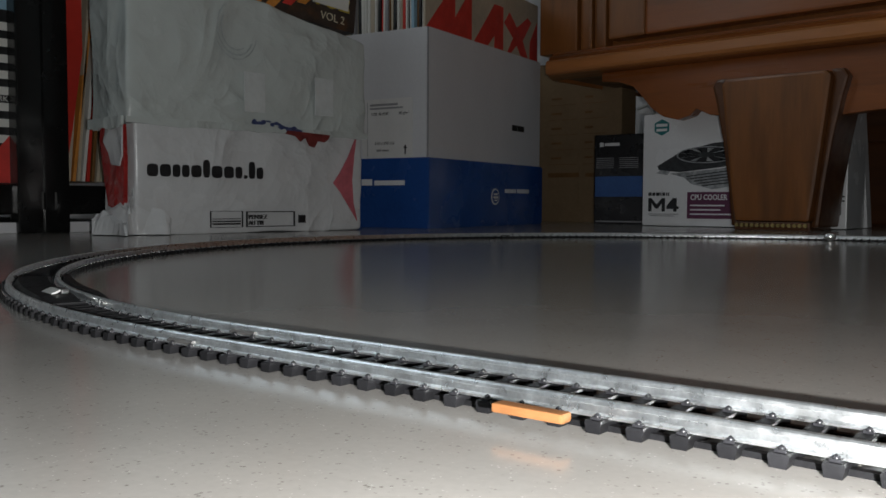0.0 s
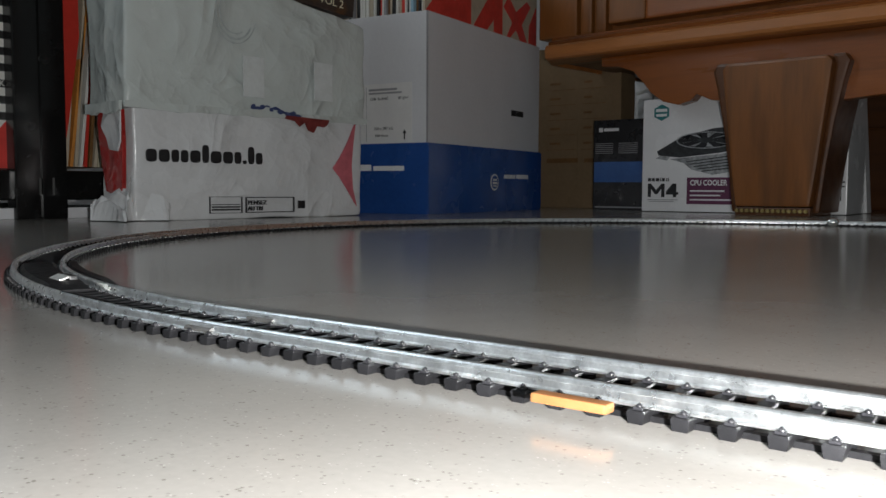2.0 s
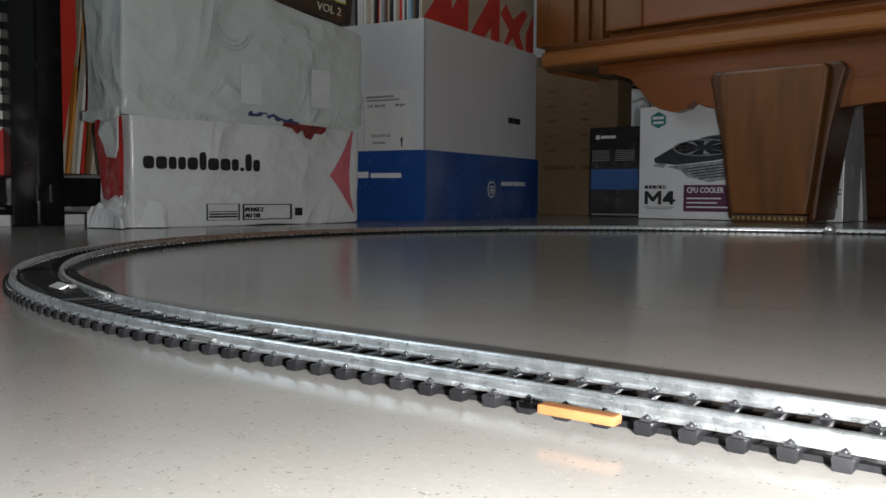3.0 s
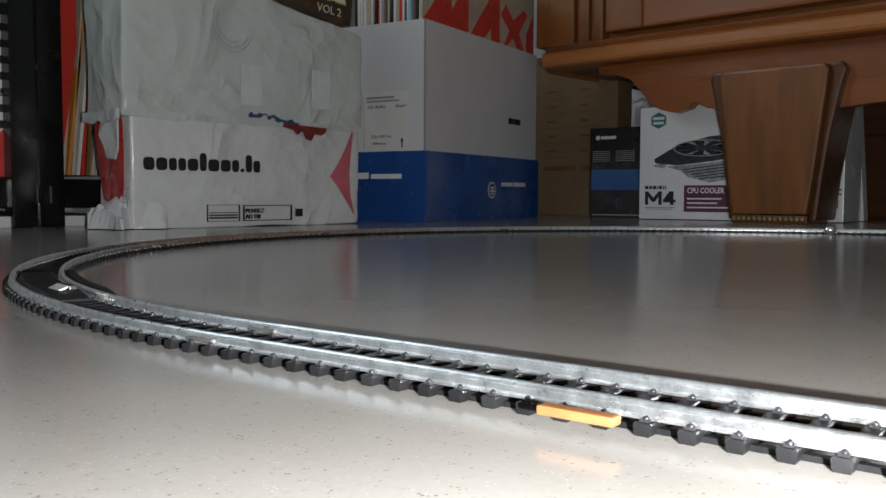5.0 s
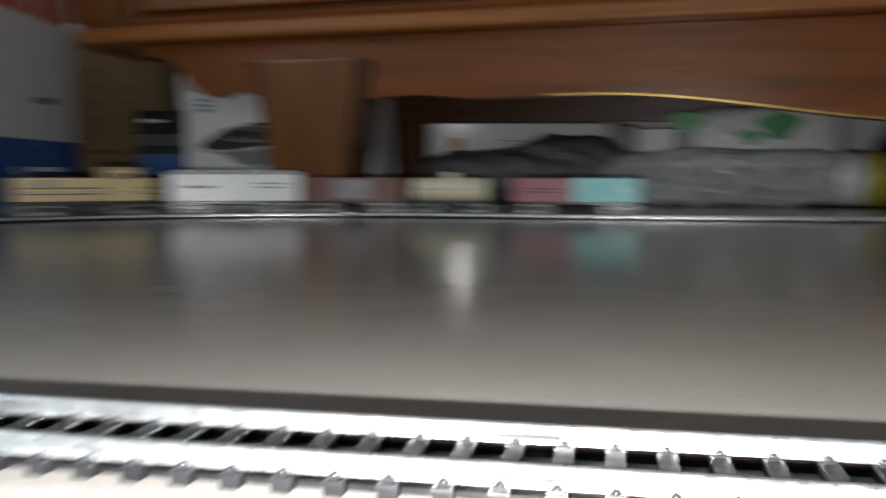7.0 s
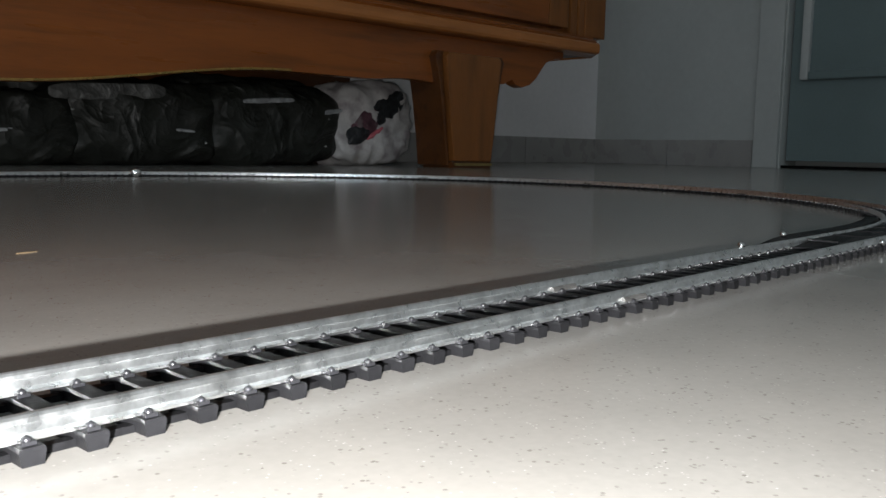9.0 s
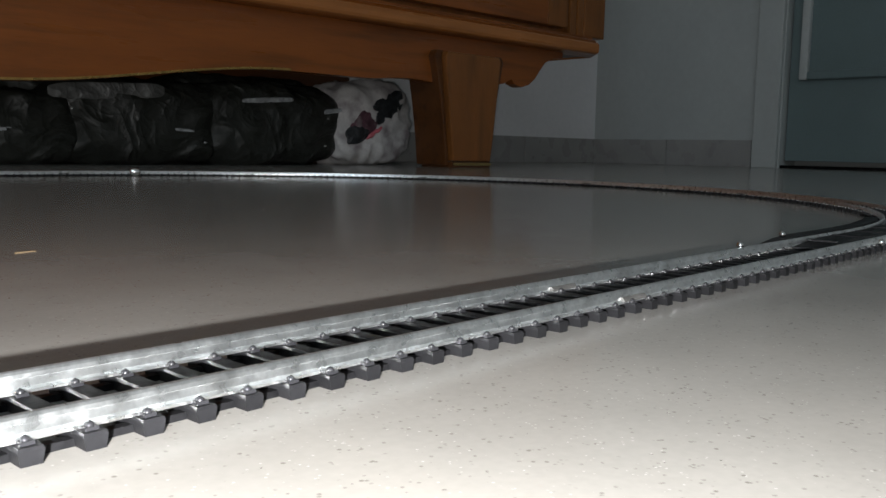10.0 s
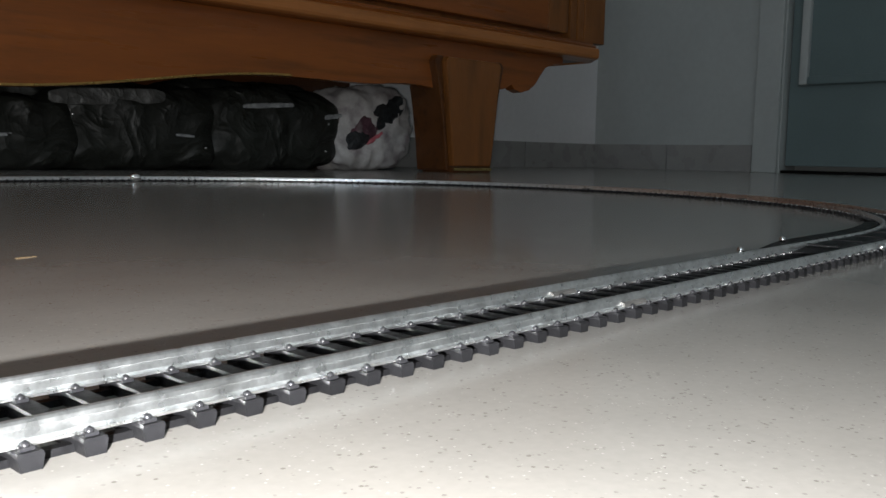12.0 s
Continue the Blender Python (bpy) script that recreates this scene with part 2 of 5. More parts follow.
M = {
    "floor": floor_material(),
    "wall": material("white_wall_paint", (0.84, 0.83, 0.84), 0.75, var=0.04, scale=4, fine=60, bump=0.15, bump_scale=120),
    "wall2": material("grey_green_wall_paint", (0.47, 0.49, 0.48), 0.6, var=0.05, scale=4, fine=60, bump=0.15, bump_scale=120),
    "ceiling": material("ceiling_paint", (0.7, 0.7, 0.69), 0.8, var=0.03, scale=3),
    "skirt": material("skirting_tile", (0.33, 0.32, 0.31), 0.3, var=0.08, scale=9, fine=300),
    "door": material("teal_grey_door_paint", (0.16, 0.21, 0.215), 0.45, var=0.06, scale=6),
    "wood": wood_material("varnished_cherry_wood", (0.095, 0.030, 0.006), (0.25, 0.073, 0.013)),
    # darker copy of the cherry wood, with shade put into its colour
    "wood_shade": wood_material("shaded_cherry_wood", (0.045, 0.015, 0.004), (0.10, 0.034, 0.008), 0.38),
    "wood_light": wood_material("rubbed_cherry_wood", (0.21, 0.072, 0.018), (0.40, 0.150, 0.042), 0.33),
    "wood_up": wood_material("upright_cherry_wood", (0.085, 0.031, 0.007), (0.22, 0.079, 0.018), 0.36, "z"),
    "gold": material("worn_gilt", (0.50, 0.34, 0.11), 0.3, metal=0.9, var=0.2, scale=60),
    "rail": material("nickel_rail", (0.76, 0.78, 0.79), 0.31, metal=0.98, var=0.18, scale=260, fine=1500, bump=0.30, bump_scale=1500, dist=0.00008, rough_var=0.06, second=(0.42, 0.42, 0.41), mix=0.5),
    "sleeper": material("black_sleeper_plastic", (0.009, 0.009, 0.010), 0.42, var=0.25, scale=300, fine=1500, bump=0.3, bump_scale=1800, dist=0.0001, island=True, spec=0.16),
    "spike": material("glossy_black_plastic", (0.016, 0.016, 0.018), 0.22, var=0.2, scale=300, fine=1500, bump=0.15, bump_scale=1500, dist=0.0001),
    "clip_metal": material("pale_clip_metal", (0.62, 0.62, 0.60), 0.4, metal=0.5, var=0.15, scale=300),
    "chrome": material("bright_metal_pin", (0.85, 0.85, 0.84), 0.12, metal=1.0, var=0.03, scale=300, bump=0.0, rough_var=0.02),
    "chrome_dull": material("shiny_glint_bead", (0.55, 0.55, 0.53), 0.16, metal=0.7, var=0.1, scale=300),
    "joiner": material("dull_steel", (0.11, 0.108, 0.105), 0.6, metal=0.6, var=0.2, scale=200),
    "print_orange": material("orange_print", (0.70, 0.16, 0.07), 0.45, var=0.08, scale=60),
    "orange": material("orange_label", (0.20, 0.085, 0.030), 0.5, var=0.1, scale=200),
    "bag_white": material("white_plastic_film", (0.64, 0.65, 0.66), 0.24, var=0.03, scale=14, fine=90, bump=0.25, bump_scale=60, rough_var=0.1, dist=0.002, crumple=0.46, crumple_scale=10),
    "bag_pale": material("pale_plastic_film", (0.52, 0.56, 0.545), 0.19, var=0.03, scale=12, fine=80, bump=0.12, bump_scale=70, rough_var=0.1, dist=0.002, crumple=0.50, crumple_scale=9),
    "tape": material("clear_tape", (0.60, 0.63, 0.63), 0.15, var=0.05, scale=60, bump=0.5, bump_scale=120, dist=0.001),
    "torn_red": material("dull_red_print", (0.17, 0.030, 0.028), 0.45, var=0.3, scale=120),
    "swirl": material("faded_grey_print", (0.40, 0.44, 0.44), 0.3, var=0.1, scale=40, bump=0.3, bump_scale=60, dist=0.001),
    "print_black": material("black_print", (0.02, 0.02, 0.022), 0.4, var=0.2, scale=80),
    "print_red": material("red_print", (0.62, 0.05, 0.04), 0.42, var=0.12, scale=40),
    "print_pink": material("faded_pink_print", (0.55, 0.14, 0.17), 0.4, var=0.15, scale=40, bump=0.5, bump_scale=60, dist=0.002),
    "print_blue": material("dark_blue_print", (0.05, 0.07, 0.17), 0.4, var=0.2, scale=60),
    "print_grey": material("grey_print", (0.30, 0.30, 0.31), 0.5, var=0.1, scale=80),
    "carton_white": material("white_carton", (0.66, 0.66, 0.68), 0.6, var=0.035, scale=8, fine=200, bump=0.08, bump_scale=90),
    "carton_blue": material("blue_printed_carton", (0.018, 0.075, 0.29), 0.24, var=0.14, scale=12, fine=200, bump=0.35, bump_scale=22, dist=0.002, rough_var=0.1, second=(0.05, 0.12, 0.33), mix=0.35),
    "carton_label": material("carton_label", (0.72, 0.71, 0.70), 0.5, var=0.03, scale=40),
    "cardboard": material("brown_cardboard", (0.23, 0.155, 0.085), 0.8, var=0.10, scale=12, fine=150, bump=0.2, bump_scale=150, second=(0.17, 0.11, 0.06), mix=0.4),
    "black_box": material("black_printed_box", (0.012, 0.012, 0.014), 0.3, var=0.2, scale=30),
    "blue_band": material("blue_printed_band", (0.05, 0.13, 0.36), 0.35, var=0.12, scale=30),
    "box_white": material("white_printed_box", (0.82, 0.82, 0.83), 0.24, var=0.03, scale=14, bump=0.04),
    "box_gloss": material("glossy_white_box", (0.80, 0.80, 0.81), 0.085, var=0.03, scale=14, bump=0.03, rough_var=0.02, spec=0.35),
    "purple": material("purple_print", (0.13, 0.035, 0.085), 0.35, var=0.08, scale=30),
    "teal": material("teal_print", (0.02, 0.19, 0.20), 0.4, var=0.1, scale=60),
    "metal_dark": material("dark_metal_print", (0.03, 0.032, 0.035), 0.42, var=0.4, scale=120),
    "metal_grey": material("grey_metal_print", (0.30, 0.31, 0.32), 0.35, var=0.35, scale=90),
    "shelf_black": material("black_lacquered_steel", (0.006, 0.006, 0.006), 0.22, var=0.2, scale=30, rough_var=0.08),
    "paper": material("worn_paper", (0.50, 0.43, 0.33), 0.7, var=0.12, scale=20, second=(0.45, 0.34, 0.22), mix=0.4),
    "sleeve_white": material("white_card_sleeve", (0.70, 0.69, 0.65), 0.5, var=0.04, scale=14),
    "sleeve_black": material("black_card_sleeve", (0.014, 0.014, 0.015), 0.4, var=0.2, scale=20),
    "sleeve_red": material("red_card_sleeve", (0.55, 0.035, 0.022), 0.42, var=0.08, scale=16),
    "sleeve_orange": material("orange_card_sleeve", (0.62, 0.25, 0.05), 0.42, var=0.15, scale=16),
    "sleeve_brown": material("brown_card_sleeve", (0.18, 0.09, 0.03), 0.42, var=0.25, scale=22),
    "sleeve_dark": material("dark_printed_sleeve", (0.045, 0.035, 0.03), 0.35, var=0.3, scale=26, second=(0.22, 0.09, 0.02), mix=0.8),
    "sleeve_blue": material("pale_blue_card_sleeve", (0.30, 0.48, 0.60), 0.42, var=0.1, scale=16),
    "yellow": material("yellow_plastic", (0.50, 0.40, 0.06), 0.35, var=0.1, scale=30),
    "green": material("green_print", (0.012, 0.27, 0.06), 0.35, var=0.2, scale=40),
    "grey_sack": material("dark_grey_sack", (0.10, 0.10, 0.096), 0.42, var=0.25, scale=30, fine=200, bump=0.3, bump_scale=90, dist=0.002, crumple=0.8, crumple_scale=18),
    "black_film": material("black_plastic_film", (0.020, 0.021, 0.018), 0.46, var=0.25, scale=20, bump=0.2, bump_scale=80, rough_var=0.12, dist=0.002, crumple=0.7, crumple_scale=12, spec=0.35),
    "clear_film": material("cloudy_clear_film", (0.66, 0.67, 0.65), 0.2, var=0.2, scale=30, bump=0.2, bump_scale=80, dist=0.002, alpha=0.46, rough_var=0.08, crumple=0.6, crumple_scale=16, stretch=(0.5, 1, 1.2)),
    "bag_bright": material("bright_white_film", (0.84, 0.85, 0.85), 0.3, var=0.03, scale=14, bump=0.2, bump_scale=60, dist=0.002, crumple=0.3, crumple_scale=10),
    "film_red": material("dark_red_film", (0.33, 0.022, 0.020), 0.28, var=0.2, scale=30, bump=0.2, bump_scale=70, crumple=0.35, crumple_scale=20),
    "cloth_plum": material("plum_pattern", (0.10, 0.045, 0.06), 0.85, var=0.4, scale=60, second=(0.32, 0.28, 0.28), mix=0.8),
    "cloth": material("white_patterned_cloth", (0.60, 0.58, 0.57), 0.85, var=0.12, scale=34, second=(0.16, 0.11, 0.13), mix=0.9),
    "loco": material("tan_model_paint", (0.60, 0.47, 0.26), 0.45, var=0.06, scale=60, bump=0.05),
    "wagon_white": material("white_model_paint", (0.76, 0.77, 0.78), 0.38, var=0.03, scale=60, bump=0.05),
    "wagon_brown": material("oxide_model_paint", (0.16, 0.07, 0.06), 0.5, var=0.15, scale=60),
    "wagon_grey": material("grey_model_paint", (0.26, 0.24, 0.26), 0.5, var=0.15, scale=60),
    "wagon_cream": material("cream_model_paint", (0.66, 0.61, 0.45), 0.4, var=0.05, scale=60),
    "wagon_mauve": material("mauve_model_paint", (0.30, 0.11, 0.13), 0.45, var=0.08, scale=60),
    "wagon_turquoise": material("turquoise_model_paint", (0.22, 0.56, 0.56), 0.42, var=0.05, scale=60),
    "frame_black": material("black_underframe", (0.045, 0.045, 0.046), 0.30, var=0.2, scale=100),
    "wheel": material("wheel_steel", (0.36, 0.36, 0.35), 0.5, metal=0.6, var=0.15, scale=300),
    "brass": material("brass_plate", (0.45, 0.35, 0.14), 0.35, metal=0.8, var=0.2, scale=200),
    "cable": material("white_cable", (0.62, 0.62, 0.6), 0.4, var=0.05, scale=60),
}


# ---- builders ----
def part(name, bm, mat, parent=None, label="", smooth=False):
    """Links a bmesh as one mesh object, under a thing or a part."""
    me = bpy.data.meshes.new(name)
    if smooth:
        for f in bm.faces:
            f.smooth = True
    bm.to_mesh(me)
    bm.free()
    me.materials.append(M[mat] if isinstance(mat, str) else mat)
    ob = new(name, me)
    if parent:
        ob.parent = parent
    return tagged(ob, label)


def shared(name, me, parent, m):
    ob = new(name, me)
    ob.parent = parent
    ob.matrix_basis = m
    return ob


def thing(name, label, category, m=None, group="", kind=""):
    ob = new(name)
    ob.empty_display_size = 0.05
    if m:
        ob.matrix_basis = m
    return tagged(ob, label, category, group, kind)


def bm_box(x0, x1, y0, y1, z0, z1, bevel=0.0, segs=2, bm=None):
    own = bm is None
    bm = bm or bmesh.new()
    r = bmesh.ops.create_cube(bm, size=1, matrix=Matrix.LocRotScale(((x0 + x1) / 2, (y0 + y1) / 2, (z0 + z1) / 2), None, (x1 - x0, y1 - y0, z1 - z0)))
    if bevel and own:
        bmesh.ops.bevel(bm, geom=bm.edges[:], offset=bevel, segments=segs, affect="EDGES", profile=0.7)
    return bm


def bm_prism(pts, y0, y1, bevel=0.0, axis="y"):
    """An outline in x and z, drawn out from y0 to y1 (axis x: an outline in y and z, drawn out along x)."""
    bm = bmesh.new()
    put = (lambda a, b, c: (a, c, b)) if axis == "y" else ((lambda a, b, c: (c, a, b)) if axis == "x" else (lambda a, b, c: (a, b, c)))
    a = [bm.verts.new(put(p, q, y0)) for p, q in pts]
    b = [bm.verts.new(put(p, q, y1)) for p, q in pts]
    bm.faces.new(a), bm.faces.new(b[::-1])
    for i in range(len(pts)):
        j = (i + 1) % len(pts)
        bm.faces.new((a[j], a[i], b[i], b[j]))
    bmesh.ops.recalc_face_normals(bm, faces=bm.faces[:])
    if bevel:
        bmesh.ops.bevel(bm, geom=[e for e in bm.edges if e.calc_face_angle(0) > 0.5], offset=bevel, segments=2, affect="EDGES", profile=0.7)
    return bm


def bm_cyl(radius, depth, m=None, segs=24, r2=None, bm=None, bevel=0.0):
    own = bm is None
    bm = bm or bmesh.new()
    bmesh.ops.create_cone(bm, cap_ends=True, segments=segs, radius1=radius, radius2=radius if r2 is None else r2, depth=depth, matrix=m or Matrix())
    if bevel and own:
        bmesh.ops.bevel(bm, geom=[e for e in bm.edges if e.calc_face_angle(0) > 0.8], offset=bevel, segments=2, affect="EDGES", profile=0.7)
    return bm


def bm_lump(sx, sy, sz, n=26, amp=0.01, scale=9.0, power=5.0, seed=0.0, flat=True, ridge=0.0):
    """A soft, crumpled block: a rounded box on the ground, pushed in and out by folds."""
    bm = bmesh.new()
    bmesh.ops.create_cube(bm, size=2)
    bmesh.ops.subdivide_edges(bm, edges=bm.edges[:], cuts=n, use_grid_fill=True)
    for v in bm.verts:
        p = v.co.copy()
        k = (abs(p.x) ** power + abs(p.y) ** power + abs(p.z) ** power) ** (1 / power)
        d = p / k
        q = Vector((d.x * sx / 2, d.y * sy / 2, d.z * sz / 2))
        s = q * scale + Vector((seed, seed * 1.7, seed * 0.3))
        f = noise.noise(s) * 0.6 + noise.noise(s * 2.3) * 0.3 + noise.noise(s * 5.1) * 0.15
        if ridge:
            f += ridge * (0.5 - abs(noise.noise(s * 1.6 + Vector((7, 3, 1)))) * 2) * 0.6
        q += d.normalized() * f * amp
        q.z = q.z + sz / 2
        if flat:
            q.z = max(q.z, 0.0)
        v.co = q
    return bm


def text_part(name, body, size, mat, parent, m, depth=0.0002, width=None, label="", bold=0.0):
    """Writing as a thin raised mesh, in the plane z = 0 of m."""
    cu = bpy.data.curves.new(name, "FONT")
    cu.body, cu.size, cu.extrude, cu.resolution_u, cu.offset = body, size, depth, 3, bold
    tmp = bpy.data.objects.new(name, cu)
    me = bpy.data.meshes.new_from_object(tmp)
    bpy.data.objects.remove(tmp)
    if width:
        w = max(v.co.x for v in me.vertices) - min(v.co.x for v in me.vertices)
        for v in me.vertices:
            v.co.x *= width / w
    me.materials.append(M[mat])
    ob = new(name, me)
    ob.parent = parent
    ob.matrix_basis = m
    return tagged(ob, label)


def bars(name, mat, parent, m, rows, depth=0.0003, label=""):
    """Writing that cannot be read, and logos: plain bars (x0, x1, y0, y1) in the plane z = 0 of m."""
    bm = bmesh.new()
    for x0, x1, y0, y1 in rows:
        bm_box(x0, x1, y0, y1, -depth, depth, bm=bm)
    ob = part(name, bm, mat, parent, label)
    ob.matrix_basis = m
    return ob


def pills(name, mat, parent, m, rows, depth=0.0003, label=""):
    """Rounded bars in place of a brand's name."""
    bm = bmesh.new()
    for x0, x1, y0, y1 in rows:
        c, r = ((x0 + x1) / 2, (y0 + y1) / 2), ((x1 - x0) / 2, (y1 - y0) / 2)
        ring = []
        for k in range(20):
            a = radians(18 * k)
            u, w = math.cos(a), math.sin(a)
            ring.append((c[0] + r[0] * math.copysign(abs(u) ** 0.6, u), c[1] + r[1] * math.copysign(abs(w) ** 0.6, w)))
        lo, hi = [bm.verts.new((*q, -depth)) for q in ring], [bm.verts.new((*q, depth)) for q in ring]
        bm.faces.new(hi), bm.faces.new(lo[::-1])
        for k in range(20):
            j = (k + 1) % 20
            bm.faces.new((lo[k], lo[j], hi[j], hi[k]))
    ob = part(name, bm, mat, parent, label)
    ob.matrix_basis = m
    return ob


def face(x, y, z, yaw=0.0):
    """A plane for print on an upright face that looks along -y (turned by yaw): x to the right, y up."""
    return pose(x, y, z, 90, 0, yaw)


# ---- the room ----
X0, X1, Y0, Y1, H = -1.75, 2.373, -2.6, 1.70, 2.5


def setting(name, bm, mat, label, category):
    return tagged(part(name, bm, mat), label, category, kind="structure")


setting("floor", bm_box(X0 - 0.1, X1 + 0.1, Y0 - 0.1, Y1 + 0.1, -0.05, 0.0), "floor", "polished grey-beige stone floor with fine dark grains", "floor")
setting("ceiling", bm_box(X0 - 0.1, X1 + 0.1, Y0 - 0.1, Y1 + 0.1, H, H + 0.08), "ceiling", "plain white painted ceiling", "ceiling")
setting("wall_north", bm_box(X0 - 0.1, X1, Y1, Y1 + 0.1, 0, H), "wall", "white painted wall behind the sideboard", "wall")
setting("wall_south", bm_box(X0 - 0.1, X1 + 0.1, Y0 - 0.1, Y0, 0, H), "wall", "plain white painted wall", "wall")
bm = bmesh.new()
for b in ((Y0, -1.9, 0, H), (-0.5, Y1, 0, H), (-1.9, -0.5, 0, 0.8), (-1.9, -0.5, 2.1, H)):
    bm_box(X0 - 0.1, X0, b[0], b[1], b[2], b[3], bm=bm)
setting("wall_west", bm, "wall", "plain white wall with an added opening for the fill light", "wall")
DOOR_A, DOOR_B = 1.087, 0.257
bm = bmesh.new()
for b in ((DOOR_A, Y1 + 0.1, 0, H), (Y0 - 0.1, DOOR_B, 0, H), (DOOR_B, DOOR_A, 2.06, H)):
    bm_box(X1, X1 + 0.1, b[0], b[1], b[2], b[3], bm=bm)
# unseen wall, added so that no sky light leaks under the door
setting("wall_passage", bm_box(X1 + 0.101, X1 + 0.16, DOOR_B - 0.3, DOOR_A + 0.3, -0.05, H), "wall2", "unseen wall added behind the door to block sky light", "wall")
setting("wall_east", bm, "wall2", "grey-green painted wall with a door opening", "wall")


# an unseen window, added as an opening behind the fill light
def window_frame_set():
    w = thing("added_window", "unseen white window frame added for the fill light", "window", pose(X0 - 0.05, -1.2, 0.8, 0, 0, 90), kind="structure")
    for x0, x1, z0, z1 in ((-0.70, -0.64, 0, 1.3), (0.64, 0.70, 0, 1.3), (-0.03, 0.03, 0.06, 1.24), (-0.64, 0.64, 0, 0.06), (-0.64, 0.64, 1.24, 1.3)):
        part("window_frame", bm_box(x0, x1, -0.03, 0.03, z0, z1, 0.004), "wall", w)


window_frame_set()


def door_set():
    d = thing("door_1", "closed teal-grey panelled door in a pale frame", "door", pose(X1, 0, 0), kind="structure")
    part("door_leaf", bm_box(0.022, 0.062, DOOR_B + 0.006, DOOR_A - 0.006, 0.020, 2.03, 0.002), "door", d)
    for z0, z1 in ((0.235, 0.82), (0.94, 1.88)):
        for y0, y1 in ((DOOR_B + 0.037, DOOR_B + 0.32), (DOOR_A - 0.32, DOOR_A - 0.037)):
            for a in ((y0, y0 + 0.022, z0, z1), (y1 - 0.022, y1, z0, z1), (y0 + 0.022, y1 - 0.022, z0, z0 + 0.022), (y0 + 0.022, y1 - 0.022, z1 - 0.022, z1)):
                # upright strips get a paler colour, a painted highlight along their lit edges
                part("panel_moulding", bm_box(0.004, 0.0225, *a, 0.006), "wall2" if a[3] - a[2] > 0.1 else "door", d)
    for y0, y1 in ((DOOR_A + 0.003, DOOR_A + 0.073), (DOOR_B - 0.073, DOOR_B - 0.003)):
        part("door_frame", bm_box(-0.016, -0.002, y0, y1, 0, 2.12, 0.004), "wall2", d, "pale painted frame")
    part("door_frame", bm_box(-0.016, -0.002, DOOR_B - 0.002, DOOR_A + 0.002, 2.06, 2.12, 0.004), "wall", d, "pale painted frame")
    # black strip paints in the shade of the gap under the door
    part("threshold", bm_box(0.002, 0.09, DOOR_B + 0.002, DOOR_A - 0.002, 0.0, 0.008, 0.002), "shelf_black", d, "black strip standing for the dark gap under the door")


door_set()


def skirting(name, x0, x1, y0, y1):
    ob = thing(name, "grey stone skirting tiles along the wall", "baseboard", kind="structure")
    n = max(1, round(max(x1 - x0, y1 - y0) / 0.33))
    for i in range(n):
        if x1 - x0 > y1 - y0:
            a, b = x0 + (x1 - x0) * i / n, x0 + (x1 - x0) * (i + 1) / n
            bm = bm_box(a + 0.001, b - 0.001, y0, y1, 0.0, 0.075, 0.002)
        else:
            a, b = y0 + (y1 - y0) * i / n, y0 + (y1 - y0) * (i + 1) / n
            bm = bm_box(x0, x1, a + 0.001, b - 0.001, 0.0, 0.075, 0.002)
        part("skirting_tile", bm, "skirt", ob)


skirting("baseboard_north", X0, X1 - 0.012, Y1 - 0.010, Y1 - 0.001)
skirting("baseboard_east", X1 - 0.011, X1 - 0.001, DOOR_A + 0.076, Y1 - 0.002)

# ---- the sideboard ----
SB0, SB1 = -0.853, 1.630
FRONT = 1.150


def apron_line(x):
    """Height of the apron's lower edge along the sideboard."""
    u = abs(x - 0.380)
    if u < 0.62:
        return 0.104 + 0.043 * (0.5 - 0.5 * math.cos(math.pi * min(1, u / 0.46)))
    return 0.147 + 0.006 * math.sin((u - 0.62) * 20)


